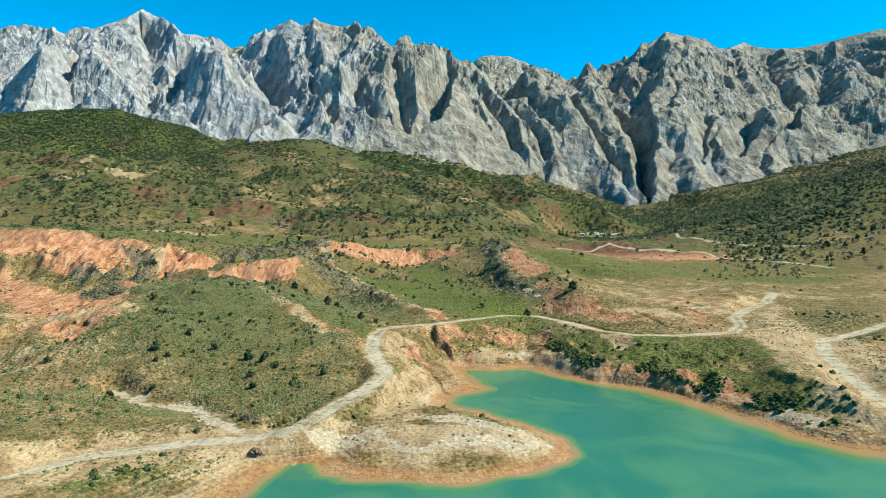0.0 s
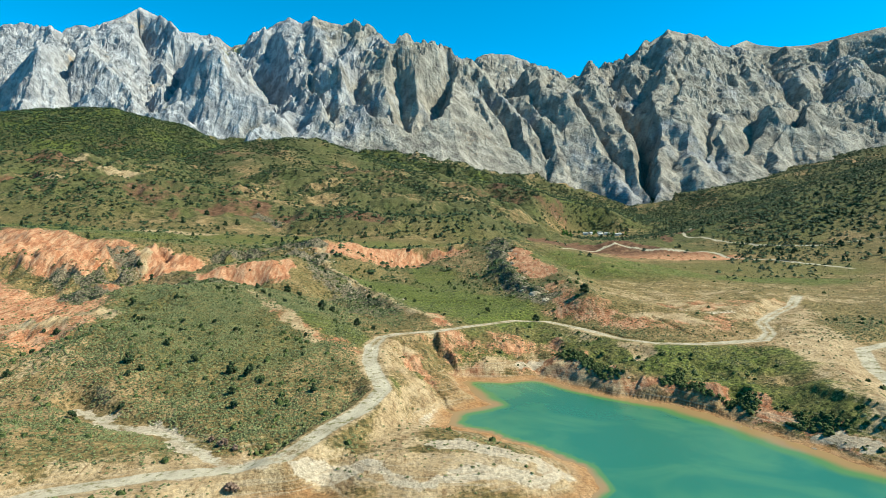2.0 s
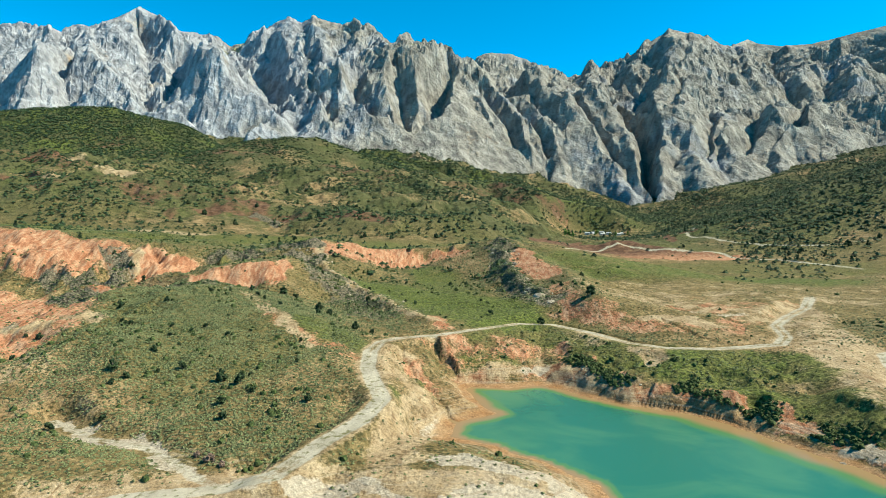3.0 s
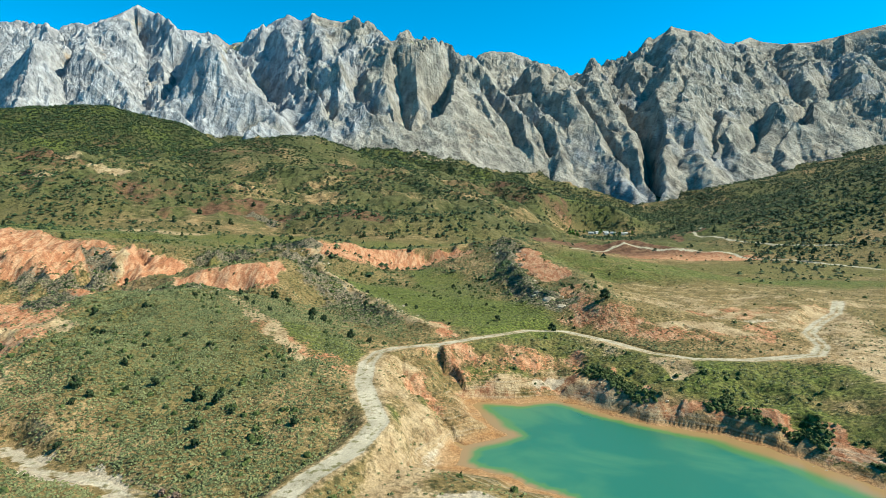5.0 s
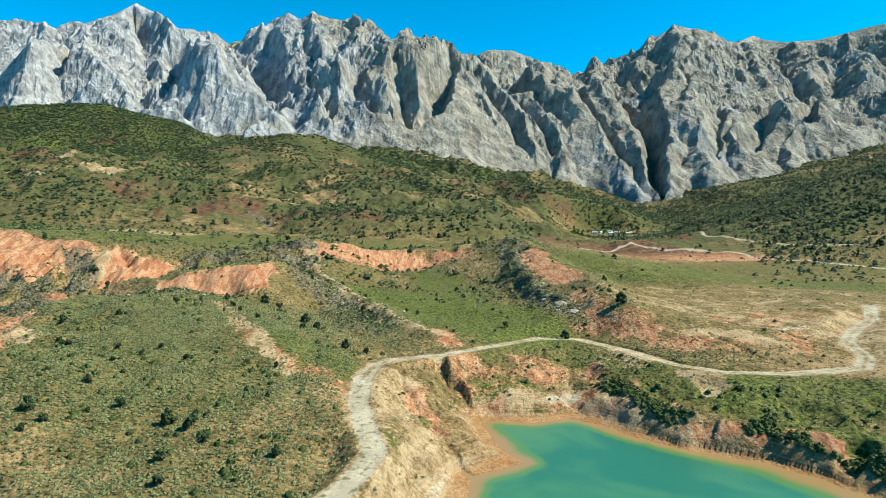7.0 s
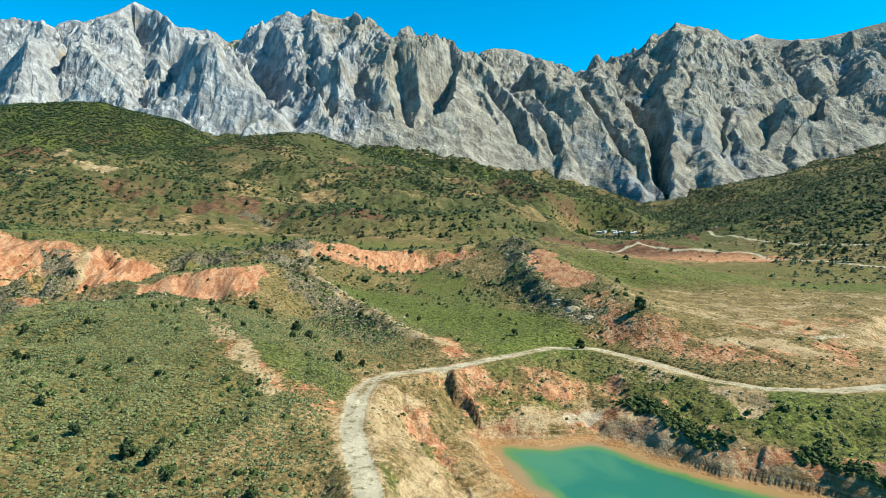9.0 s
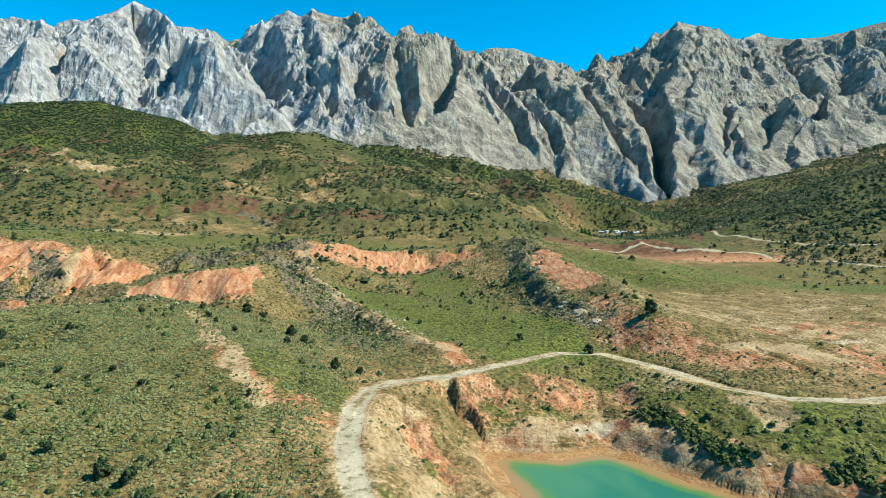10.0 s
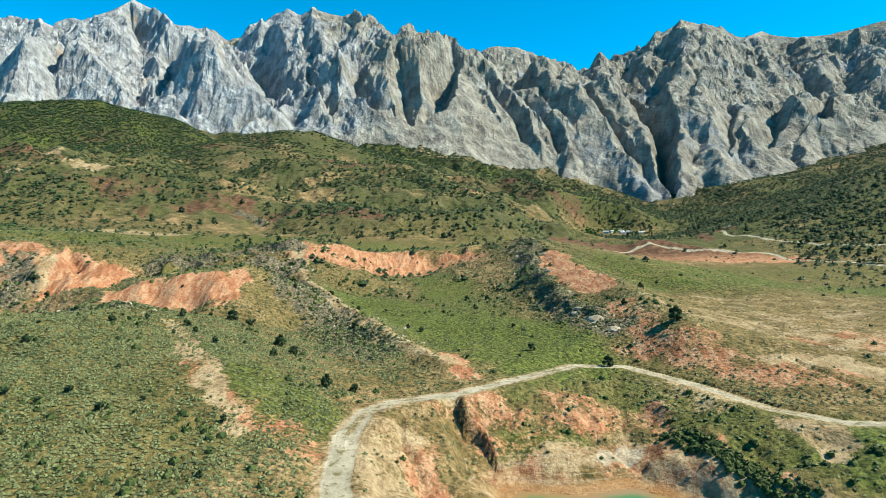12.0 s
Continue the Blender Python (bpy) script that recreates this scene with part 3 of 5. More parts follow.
STONES = [
    (8, 0.85, [(-187, 330), (-150, 312), (-128, 312), (-112, 315)]),
    (7, 0.8, [(-142, 398), (-123, 413), (-113, 447), (-91, 445)]),
    (12, 0.75, [(-112, 398), (-96, 398), (-89, 419)]),
    (12, 0.6, [(-82, 392), (-62, 362), (-46, 335), (-32, 312)]),
    (8, 0.75, [(-218, 362), (-189, 347), (-174, 349)]),
    (6, 0.65, [(-207, 400), (-175, 361), (-172, 351)]),
    (9, 0.8, [(42, 515), (40, 480), (38, 433), (38, 386), (43, 345), (50, 338)]),
    (12, 0.95, [(-249, 825), (-222, 805), (-212, 780)]),
]
GREENS_A = [
    (27, 1.15, [(-46, 384), (-16, 362), (12, 335), (23, 312)]),
    (16, 0.9, [(-15, 470), (-8, 452), (-5, 413), (5, 380)]),
    (8, 0.8, [(-68, 282), (-48, 256), (-35, 245)]),
    (8, 0.9, [(-132, 379), (-117, 396)]),
    (14, 0.8, [(-260, 460), (-214, 484), (-183, 540)]),
    (36, 0.4, [(-75, 235), (-112, 285)]),
    (14, 0.6, [(-235, 440), (-181, 465), (-140, 540), (-61, 530)]),
    (7, 0.75, [(44, 286), (56, 265), (60, 248)]),
    (12, 0.7, [(76, 240), (92, 232), (110, 228)]),
    (9, 0.8, [(80, 224), (94, 206), (104, 186)]),
]
GREENS_B = [
    (3, 0.7, [(-14, 236), (-8, 222)]),
    (3, 0.7, [(-21, 200), (-17, 185)]),
    (5, 0.7, [(12, 258), (21, 260)]),
    (4, 0.6, [(5, 275), (20, 286), (38, 292)]),
    (5, 0.9, [(-70, 120), (-62, 130), (-53, 138)]),
    (9, 0.6, [(40, 288), (54, 274), (64, 254)]),
    (13, 0.85, [(72, 246), (95, 233), (116, 222)]),
    (9, 0.85, [(88, 214), (102, 198), (112, 180)]),
    (9, 0.6, [(30, 296), (52, 290)]),
    (8, 0.8, [(90, 190), (104, 172), (114, 166)]),
    (40, 0.85, [(74, 450), (125, 455), (184, 465), (250, 450)]),
]
GREENS_C = [
    (60, 0.55, [(120, 560), (200, 580), (300, 540)]),
    (150, 1.0, [(-160, 1620), (60, 1500), (330, 1440)]),
    (150, 0.9, [(-950, 1480), (-800, 1500), (-640, 1480)]),
    (230, 0.3, [(480, 800), (640, 1000), (800, 1250)]),
    (62, 0.75, [(-460, 640), (-200, 600), (-20, 600), (130, 650)]),
]
GREENS = GREENS_A + GREENS_B + GREENS_C

SALT = [
    (3.0, 1.0, [(-4, 161), (4, 162), (13, 158), (21, 152)]),
    (2.4, 0.8, [(-30, 149), (-19, 150), (-10, 147), (4, 146), (18, 149)]),
    (2.4, 1.0, [(99, 176), (102, 168)]),
    (3.0, 0.8, [(-60, 147), (-48, 149), (-40, 151)]),
    (1.6, 0.55, [(-5, 190), (-4, 200), (0, 210)]),
    (3.0, 0.8, [(28, 255), (35, 257)]),
    (2.0, 0.8, [(-100, 184), (-84, 174), (-66, 166), (-54, 157)]),
    (3.0, 0.5, [(104, 305), (112, 300), (124, 297), (136, 300)]),
]


def beds(x, y, strokes):
    m = np.zeros(x.shape)
    for half, weight, course in strokes:
        xs, ys = [q[0] for q in course], [q[1] for q in course]
        box = (x > min(xs) - 2 * half) & (x < max(xs) + 2 * half) & (y > min(ys) - 2 * half) & (y < max(ys) + 2 * half)
        if box.any():
            d = nearest_on(x[box], y[box], [(px, py, 0) for px, py in course])[0]
            m[box] = np.maximum(m[box], weight * smooth(1.5 * half, 0.55 * half, d))
    return m


def add_values(mesh, name, values):
    a = mesh.attributes.new(name, "FLOAT", "POINT")
    a.data.foreach_set("value", np.ascontiguousarray(values, dtype=np.float32).ravel())


def sheet(name, x, y, z, values, material, rounded=True):
    """A mesh over a grid of rows and columns."""
    r, c = x.shape
    idx = np.arange(r * c).reshape(r, c)
    quads = np.stack([idx[:-1, :-1], idx[:-1, 1:], idx[1:, 1:], idx[1:, :-1]], -1).reshape(-1, 4)
    me = bpy.data.meshes.new(name)
    me.vertices.add(r * c)
    me.vertices.foreach_set("co", np.stack([x, y, z], -1).astype(np.float32).ravel())
    me.loops.add(quads.size)
    me.loops.foreach_set("vertex_index", quads.astype(np.int32).ravel())
    me.polygons.add(len(quads))
    me.polygons.foreach_set("loop_start", np.arange(0, quads.size, 4, dtype=np.int32))
    me.polygons.foreach_set("use_smooth", np.full(len(quads), rounded))
    me.update(calc_edges=True)
    for key, v in values.items():
        add_values(me, key, v)
    me.materials.append(material)
    return new(name, me)


def fan(rows, cols, reach=0.86):
    """Rows of the ground with columns that spread with the distance."""
    yy = np.array(rows)[:, None] * np.ones((1, cols))
    width = reach * np.hypot(np.array(rows), 90)[:, None]
    return np.linspace(-1, 1, cols)[None, :] * width, yy


rows = list(np.linspace(-700, 95, 16))
while rows[-1] < 2080:
    rows.append(rows[-1] + max(0.42, 0.0034 * (rows[-1] - 10)))
rows += list(np.linspace(rows[-1] + 30, 4900, 30))
gx, gy = fan(rows, 640, 0.81)
gz, g_shore = lowland(gx, gy)
d_road, _, _ = nearest_on(gx, gy, ROAD)
d_wash, _, _ = nearest_on(gx, gy, WASH)
d_track, _, _ = nearest_on(gx, gy, TRACK)
d_far, _, _ = nearest_on(gx, gy, FAR_ROAD)
d_hill, _, _ = nearest_on(gx, gy, HILL_ROAD)
d_plain, _, _ = nearest_on(gx, gy, PLAIN_TRACK)
wide = 2.7 - 0.7 * smooth(240, 262, gy) * smooth(100, 60, gx) - 0.6 * smooth(55, 75, gx) * smooth(105, 95, gx)
rut = 0.72 + 0.2 * fractal(gx, gy, 9, 3, 0.6, 113) + 0.25 * smooth(0.35, 0.8, np.abs(d_road / wide - 0.0)) - 0.35 * smooth(0.3, 0.0, d_road / wide) * smooth(215, 240, gy)
lane = np.maximum.reduce([rut * smooth(1.25, 0.6, d_road / wide), 0.55 * smooth(2.2, 0.8, d_wash), 0.85 * smooth(3.6, 1.4, d_track), 1.0 * smooth(3.6, 1.4, d_far), 1.0 * smooth(3.2, 1.2, d_hill), 0.6 * smooth(2.6, 1.0, d_plain)])
beach = (1 - 0.42 * smooth(40, 54, gx)) * (1 + 0.3 * fractal(gx, gy, 8, 3, 0.6, 115))
wet = smooth(6.0, 2.2, g_shore / beach) * smooth(2.2, 0.9, gz)
far_k = smooth(450, 800, gy)
bare = 0.40 - 0.2 * blob(gx, gy, [(-85, 265, 60, 60, 0, 1)]) + 0.05 * blob(gx, gy, [(-75, 190, 60, 30, 20, 1)]) + 0.22 * fractal(gx, gy, 60, 4, 0.6, 77) + 0.3 * smooth(0.0, 12, 14 - g_shore) - 0.09 * far_k
bx_ = gx + fractal(gx, gy, 12, 4, 0.62, 101) * 3.2 * (1 - far_k) + fractal(gx, gy, 70, 4, 0.6, 105) * 22 * far_k
by_ = gy + fractal(gx, gy, 12, 4, 0.62, 103) * 3.2 * (1 - far_k) + fractal(gx, gy, 70, 4, 0.6, 107) * 22 * far_k
rag = fractal(gx, gy, 7, 4, 0.65, 109) * 0.16 * (1 - far_k) + fractal(gx, gy, 36, 4, 0.65, 111) * 0.2 * far_k
lush = np.clip(beds(bx_, by_, GREENS) - rag, 0, 1)
ground = sheet("ground", gx, gy, gz, {"bare": bare - 0.32 * lush, "red": beds(bx_, by_, RED_BEDS + RED_FAR) + rag, "sand": np.maximum(beds(bx_, by_, PALE), 0.62 * smooth(2.2, 1.0, d_road / wide)) - rag, "rock": beds(bx_, by_, STONES) + rag,
                                      "salt": beds(bx_, by_, SALT) + rag, "lush": lush, "mud": wet, "wild": smooth(620, 860, gy) * (1 - 0.8 * blob(gx, gy, [(285, 1175, 95, 120, 0, 1), (215, 1010, 75, 150, -10, 1)])) * (0.75 + 0.25 * smooth(0.16, 0.1, gx / np.maximum(gy, 60))), "road": lane}, GROUND)
tagged(ground, "dry green hillsides with sage scrub, red clay scarps and pale soil", "ground", kind="structure")

# Water: one level sheet in the basin.
wx_, wy_ = np.meshgrid(np.linspace(-130, 240, 186), np.linspace(-300, 262, 190))
_, w_shore = lowland(wx_, wy_)
water = sheet("water", wx_, wy_, np.zeros(wx_.shape), {"shoal": smooth(-4.5 - 9 * smooth(175, 225, wy_ + fractal(wx_, wy_, 30, 3, 0.5, 83) * 12) * 0.35 - 9 * smooth(52, 72, wx_), -0.3, w_shore)}, WATER)
tagged(water, "turquoise green reservoir water, brown along the muddy shore", "water", kind="structure")

# ---------------------------------------------------------------- the range
CRESTS_A = [
    [(-2400, 2500, 900), (-1983, 2600, 925), (-1819, 2600, 941), (-1738, 2600, 907), (-1635, 2550, 904), (-1598, 2600, 907), (-1569, 2650, 950), (-1457, 2600, 937), (-1430, 2680, 982), (-1350, 2690, 1019), (-1314, 2690, 1041), (-1273, 2690, 1019), (-1199, 2650, 979), (-1118, 2600, 915)],
]
CRESTS_B = [
    [(-1273, 2700, 960), (-1110, 2750, 949), (-1042, 2800, 940), (-972, 2850, 934), (-879, 2800, 921), (-774, 2700, 918), (-679, 2620, 957), (-634, 2600, 962), (-592, 2600, 944), (-548, 2610, 966), (-441, 2600, 932), (-376, 2560, 900), (-334, 2500, 849), (-301, 2450, 844), (-211, 2380, 806), (-133, 2330, 804), (-91, 2300, 780), (-18, 2280, 727), (83, 2260, 681), (140, 2200, 619)],
]
CRESTS_C = [
    [(60, 3000, 860), (114, 3050, 909), (171, 3080, 942), (241, 3090, 959), (339, 3090, 954), (422, 3090, 918), (527, 3050, 852), (572, 3000, 826), (707, 3000, 866), (836, 2980, 901), (933, 2950, 932), (1005, 2930, 978), (1080, 2920, 1017), (1159, 2920, 994), (1251, 2950, 983), (1344, 2980, 961)],
    [(1344, 3000, 940), (1561, 3200, 1058), (1593, 3150, 1022), (1651, 3050, 977), (1755, 2950, 960), (1828, 2900, 970), (1897, 2850, 980), (1988, 2800, 993), (2247, 2750, 984), (2700, 2700, 980)],
]
CRESTS = CRESTS_A + CRESTS_B + CRESTS_C
SPURS_WEST = [
    [(-1635, 2550, 904), (-1403, 2150, 676), (-1339, 2000, 542), (-1305, 1900, 458)],
    [(-1457, 2600, 937), (-1367, 2350, 767), (-1135, 2100, 605), (-1000, 1950, 487)],
    [(-1199, 2650, 979), (-925, 2250, 746), (-840, 2140, 715), (-731, 2050, 611), (-617, 1980, 521), (-516, 1900, 417)],
    [(-1009, 1950, 458), (-830, 1900, 417), (-676, 1850, 325)],
    [(-517, 2000, 464), (-535, 1880, 388), (-551, 1820, 345)],
    [(-517, 2000, 464), (-434, 1950, 419), (-357, 1870, 345)],
]
SPURS_MIDDLE = [
    [(-634, 2600, 962), (-701, 2450, 767), (-693, 2350, 674)],
    [(-548, 2610, 966), (-472, 2300, 722), (-360, 2130, 630), (-337, 2050, 539), (-250, 1880, 351)],
    [(-376, 2560, 900), (-280, 2250, 668), (-236, 2080, 565), (-176, 1990, 471), (-117, 1850, 310)],
    [(-133, 2330, 804), (-180, 2260, 691), (-92, 2100, 570), (-112, 1960, 430), (-68, 1850, 307)],
    [(83, 2260, 681), (83, 2150, 606), (29, 2030, 471), (-32, 1880, 339)],
    [(83, 2150, 606), (125, 2020, 469), (156, 1920, 355), (180, 1810, 253)],
    [(140, 2200, 619), (156, 2150, 579), (208, 2000, 439), (258, 1850, 294)],
]
SPURS_EAST_A = [
    [(140, 2200, 619), (230, 2120, 529), (303, 1980, 409), (358, 1800, 264)],
    [(362, 2500, 717), (339, 2150, 564), (361, 2010, 441)],
    [(527, 3050, 852), (459, 2600, 725), (406, 2120, 557), (444, 1980, 444), (483, 1800, 272), (494, 1650, 163)],
    [(707, 3000, 866), (610, 2700, 771), (531, 2150, 555), (556, 2000, 431), (548, 1750, 235), (535, 1620, 146)],
    [(1080, 2920, 1017), (911, 2500, 740), (667, 1950, 438), (643, 1800, 304), (553, 1600, 155)],
    [(1159, 2920, 994), (858, 2200, 578), (736, 1850, 361), (655, 1600, 191)],
]
SPURS_EAST_B = [
    [(1344, 2980, 961), (1250, 2760, 800)],
    [(889, 1950, 430), (812, 1750, 298)],
    [(1828, 2900, 970), (1700, 2600, 790), (1560, 2350, 640)],
    [(1397, 2980, 970), (1340, 2750, 806), (1253, 2500, 640)],
    [(1219, 2930, 975), (1178, 2700, 800), (1085, 2450, 618)],
    [(1648, 2950, 948), (1541, 2700, 785), (1444, 2450, 606)],
    [(1793, 2850, 952), (1677, 2600, 760), (1592, 2400, 594)],
    [(981, 2950, 975), (841, 2700, 808), (695, 2450, 640)],
    [(1052, 1900, 421), (909, 1700, 245)],
    [(1236, 1950, 448), (1030, 1700, 246)],
]
SPURS_EAST = SPURS_EAST_A + SPURS_EAST_B


FRONT_MIDDLE = [(-420, 2180, 650), (-360, 2130, 625), (-240, 2090, 568), (-92, 2110, 572), (0, 2150, 585), (83, 2155, 604), (156, 2150, 578), (250, 2150, 540), (340, 2150, 560), (405, 2120, 555), (531, 2150, 552), (590, 2200, 560)]
FRONT_EAST = [(690, 1990, 450), (724, 1960, 456), (837, 1990, 473), (889, 1950, 440), (965, 1930, 446), (1046, 1920, 450), (1137, 1930, 443), (1236, 1950, 464), (1354, 1950, 482), (1582, 1950, 494), (1900, 1950, 500)]
GULLIES = [
    [(-478, 2190, 621), (-420, 2070, 488), (-343, 1930, 364)], [(-300, 2180, 590), (-272, 2070, 470), (-178, 1920, 337)],
    [(-164, 2140, 542), (-132, 2030, 435), (-91, 1890, 319)], [(22, 2190, 573), (-20, 2080, 463), (-58, 1920, 337)],
    [(142, 2170, 540), (185, 2040, 419), (219, 1900, 297)], [(226, 2170, 540), (272, 2040, 420), (314, 1860, 266)],
    [(306, 2190, 558), (341, 2050, 427), (368, 1950, 351)], [(466, 2160, 538), (491, 2010, 406), (510, 1790, 220)],
]
GULLIES_HIGH = [
    [(-1254, 2600, 857), (-1136, 2420, 703), (-1082, 2290, 616), (-1047, 2130, 542)], [(-1532, 2520, 831), (-1421, 2360, 707), (-1367, 2220, 598), (-1248, 2060, 499)],
    [(-879, 2650, 779), (-766, 2480, 665), (-667, 2330, 565), (-566, 2130, 472)], [(-1053, 2400, 687), (-944, 2200, 554), (-897, 2050, 474)],
    [(-220, 2480, 798), (-204, 2350, 692)], [(-94, 2390, 760), (-96, 2290, 679)], [(720, 2700, 747), (735, 2400, 583), (692, 2200, 489)],
    [(1008, 2030, 446), (941, 1880, 333), (866, 1780, 255)], [(886, 2060, 470), (824, 1900, 353), (730, 1740, 234)], [(1180, 2030, 456), (1075, 1880, 333)],
]
GORGE = [(640, 2400, 540), (615, 2200, 425), (625, 2000, 295), (602, 1850, 198), (556, 1680, 140), (525, 1560, 110)]


def massif(x, y):
    wx = x + fractal(x, y, 170, 5, 0.58, 51) * 21
    wy = y + fractal(x, y, 170, 5, 0.58, 57) * 30
    h = np.full(x.shape, -200.0)
    for line in CRESTS:
        h = np.maximum(h, crest(x + 0.4 * (wx - x), y + 0.3 * (wy - y), line, 0.8, 0.92, 4))
    for spurs, lift, lit, shaded in ((SPURS_WEST, 8, 1.0, 1.6), (SPURS_MIDDLE, 8, 1.05, 2.1), (SPURS_EAST, 5, 0.88, 1.05)):
        for line in spurs:
            h = np.maximum(h, crest(wx, wy, [(px, py, pz + lift) for px, py, pz in line], lit, shaded, 4))
    h = np.maximum(h, crest(wx, wy, FRONT_MIDDLE, 0.02, 1.03, 5))
    h = np.maximum(h, crest(wx, wy, FRONT_EAST, -0.06, 1.0, 5))
    d, z, _ = nearest_on(wx, wy, GORGE)
    h = np.where(d < 130, np.minimum(h, z + 3.0 * d), h)
    for line in GULLIES:
        d, z, side = nearest_on(wx, wy, line)
        h = np.minimum(h, z + np.where(side > 0, 1.6, 1.05) * d + 0.012 * d * d - 7)
    for line in GULLIES_HIGH:
        d, z, side = nearest_on(wx, wy, line)
        h = np.minimum(h, z + np.where(side > 0, 1.5, 1.0) * d + 0.008 * d * d)
    # buttresses and ribs that run down the faces; the lower slabs are smoother than the summits
    rough = smooth(-0.5, 0.55, 0.7 * fractal(x, y, 230, 3, 0.5, 69) + 1.1 * smooth(430, 680, h + 0.14 * np.abs(x)) - 0.55)
    tall = smooth(120, 420, h)
    crag = facets(wx + 0.2 * wy, wy * 0.95, 120, 5, 0.5, 65)
    rib = creased(wx + 0.3 * wy, wy * 0.8, 62, 5, 0.6, 61) - 0.8
    top = smooth(1.0, 0.45, smooth(800, 1000, h))
    return h + tall * (crag * (11 + 25 * rough) * top + rib * (6.5 + 9.5 * rough) * top)


def ray_fan(rows, left, right, cols):
    yy = np.array(rows)[:, None] * np.ones((1, cols))
    return np.linspace(left, right, cols)[None, :] * yy, yy


# grassy benches between the lower cliffs and the summits
MEADOWS = [(-60, 2210, 150, 50, 0, 0.7), (1180, 2150, 330, 110, 0, 0.75), (820, 2250, 160, 100, 0, 0.5), (1850, 2700, 300, 250, 0, 0.9), (1500, 2250, 420, 120, 0, 0.8), (620, 2880, 120, 110, 0, 1.1), (-60, 2240, 240, 60, 0, 1.0), (-480, 2330, 90, 60, 0, 0.8)]
TAN_SADDLES = [(-880, 2720, 110, 120, 0, 1.0), (-980, 2030, 170, 60, 20, 0.55), (560, 2880, 90, 120, 0, 0.6)]
m_rows = [1500.0]
while m_rows[-1] < 3330:
    m_rows.append(m_rows[-1] + 4.6)
for left, right, label in ((-0.92, -0.315, "pale grey limestone massif with shadowed gullies and a pointed summit"),
                           (-0.315, 0.065, "grey limestone massif with steep flatiron spurs above green slopes"),
                           (0.065, 0.92, "grey brown limestone massif cut by a narrow dark gorge")):
    mx, my = ray_fan(m_rows, left, right, int((right - left) * 520))
    mz = massif(mx, my)
    gentle = smooth(0.85, 0.4, np.abs(np.gradient(mz, axis=0)) / 4.6)
    meadow = gentle * (0.25 + 0.2 * fractal(mx, my, 140, 3, 0.5, 71) + 0.35 * blob(mx, my, MEADOWS)) + 0.55 * blob(mx, my, TAN_SADDLES)
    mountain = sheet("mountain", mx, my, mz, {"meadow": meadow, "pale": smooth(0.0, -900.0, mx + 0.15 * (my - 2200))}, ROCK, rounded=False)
    tagged(mountain, label, "mountain", kind="structure")


# ---------------------------------------------------------------- plants
def leaf_material(name, dark, light, dry=None):
    m, nt, b = node_mat(name)
    geo = nt.nodes.new("ShaderNodeNewGeometry")
    p = coords(nt)
    col = blend(nt, geo.outputs["Random Per Island"], dark, light)
    if dry:
        col = blend(nt, band(nt, noise_tex(nt, p, 0.08, 4), 0.48, 0.66), col, blend(nt, geo.outputs["Random Per Island"], dry, light))
    plug(nt, b.inputs["Base Color"], col)
    b.inputs["Roughness"].default_value = 0.8
    b.inputs["Specular IOR Level"].default_value = 0.15
    return m


SAGE = leaf_material("sage_leaves", (0.020, 0.028, 0.011), (0.142, 0.148, 0.064), (0.090, 0.086, 0.038))
BRUSH = leaf_material("brush_leaves", (0.012, 0.022, 0.006), (0.070, 0.085, 0.024))
THORN = leaf_material("thorn_leaves", (0.007, 0.015, 0.006), (0.036, 0.056, 0.020))
JUNIPER = leaf_material("juniper_leaves", (0.012, 0.022, 0.010), (0.05, 0.07, 0.026))
BARK, bark_nt, bark_b = node_mat("bark")
plug(bark_nt, bark_b.inputs["Base Color"], blend(bark_nt, noise_tex(bark_nt, coords(bark_nt), 9, 4, stretch=(1, 1, 0.2)), (0.07, 0.05, 0.035), (0.2, 0.15, 0.1)))
bark_b.inputs["Roughness"].default_value = 0.95


def level(x, y):
    return lowland(np.asarray(x, float), np.asarray(y, float))


def flat_mesh(name, verts, faces, material):
    """Mesh from arrays of corners and of triangles."""
    me = bpy.data.meshes.new(name)
    me.vertices.add(len(verts))
    me.vertices.foreach_set("co", np.ascontiguousarray(verts, dtype=np.float32).ravel())
    me.loops.add(faces.size)
    me.loops.foreach_set("vertex_index", faces.astype(np.int32).ravel())
    me.polygons.add(len(faces))
    me.polygons.foreach_set("loop_start", np.arange(0, faces.size, 3, dtype=np.int32))
    me.update(calc_edges=True)
    me.materials.append(material)
    return me


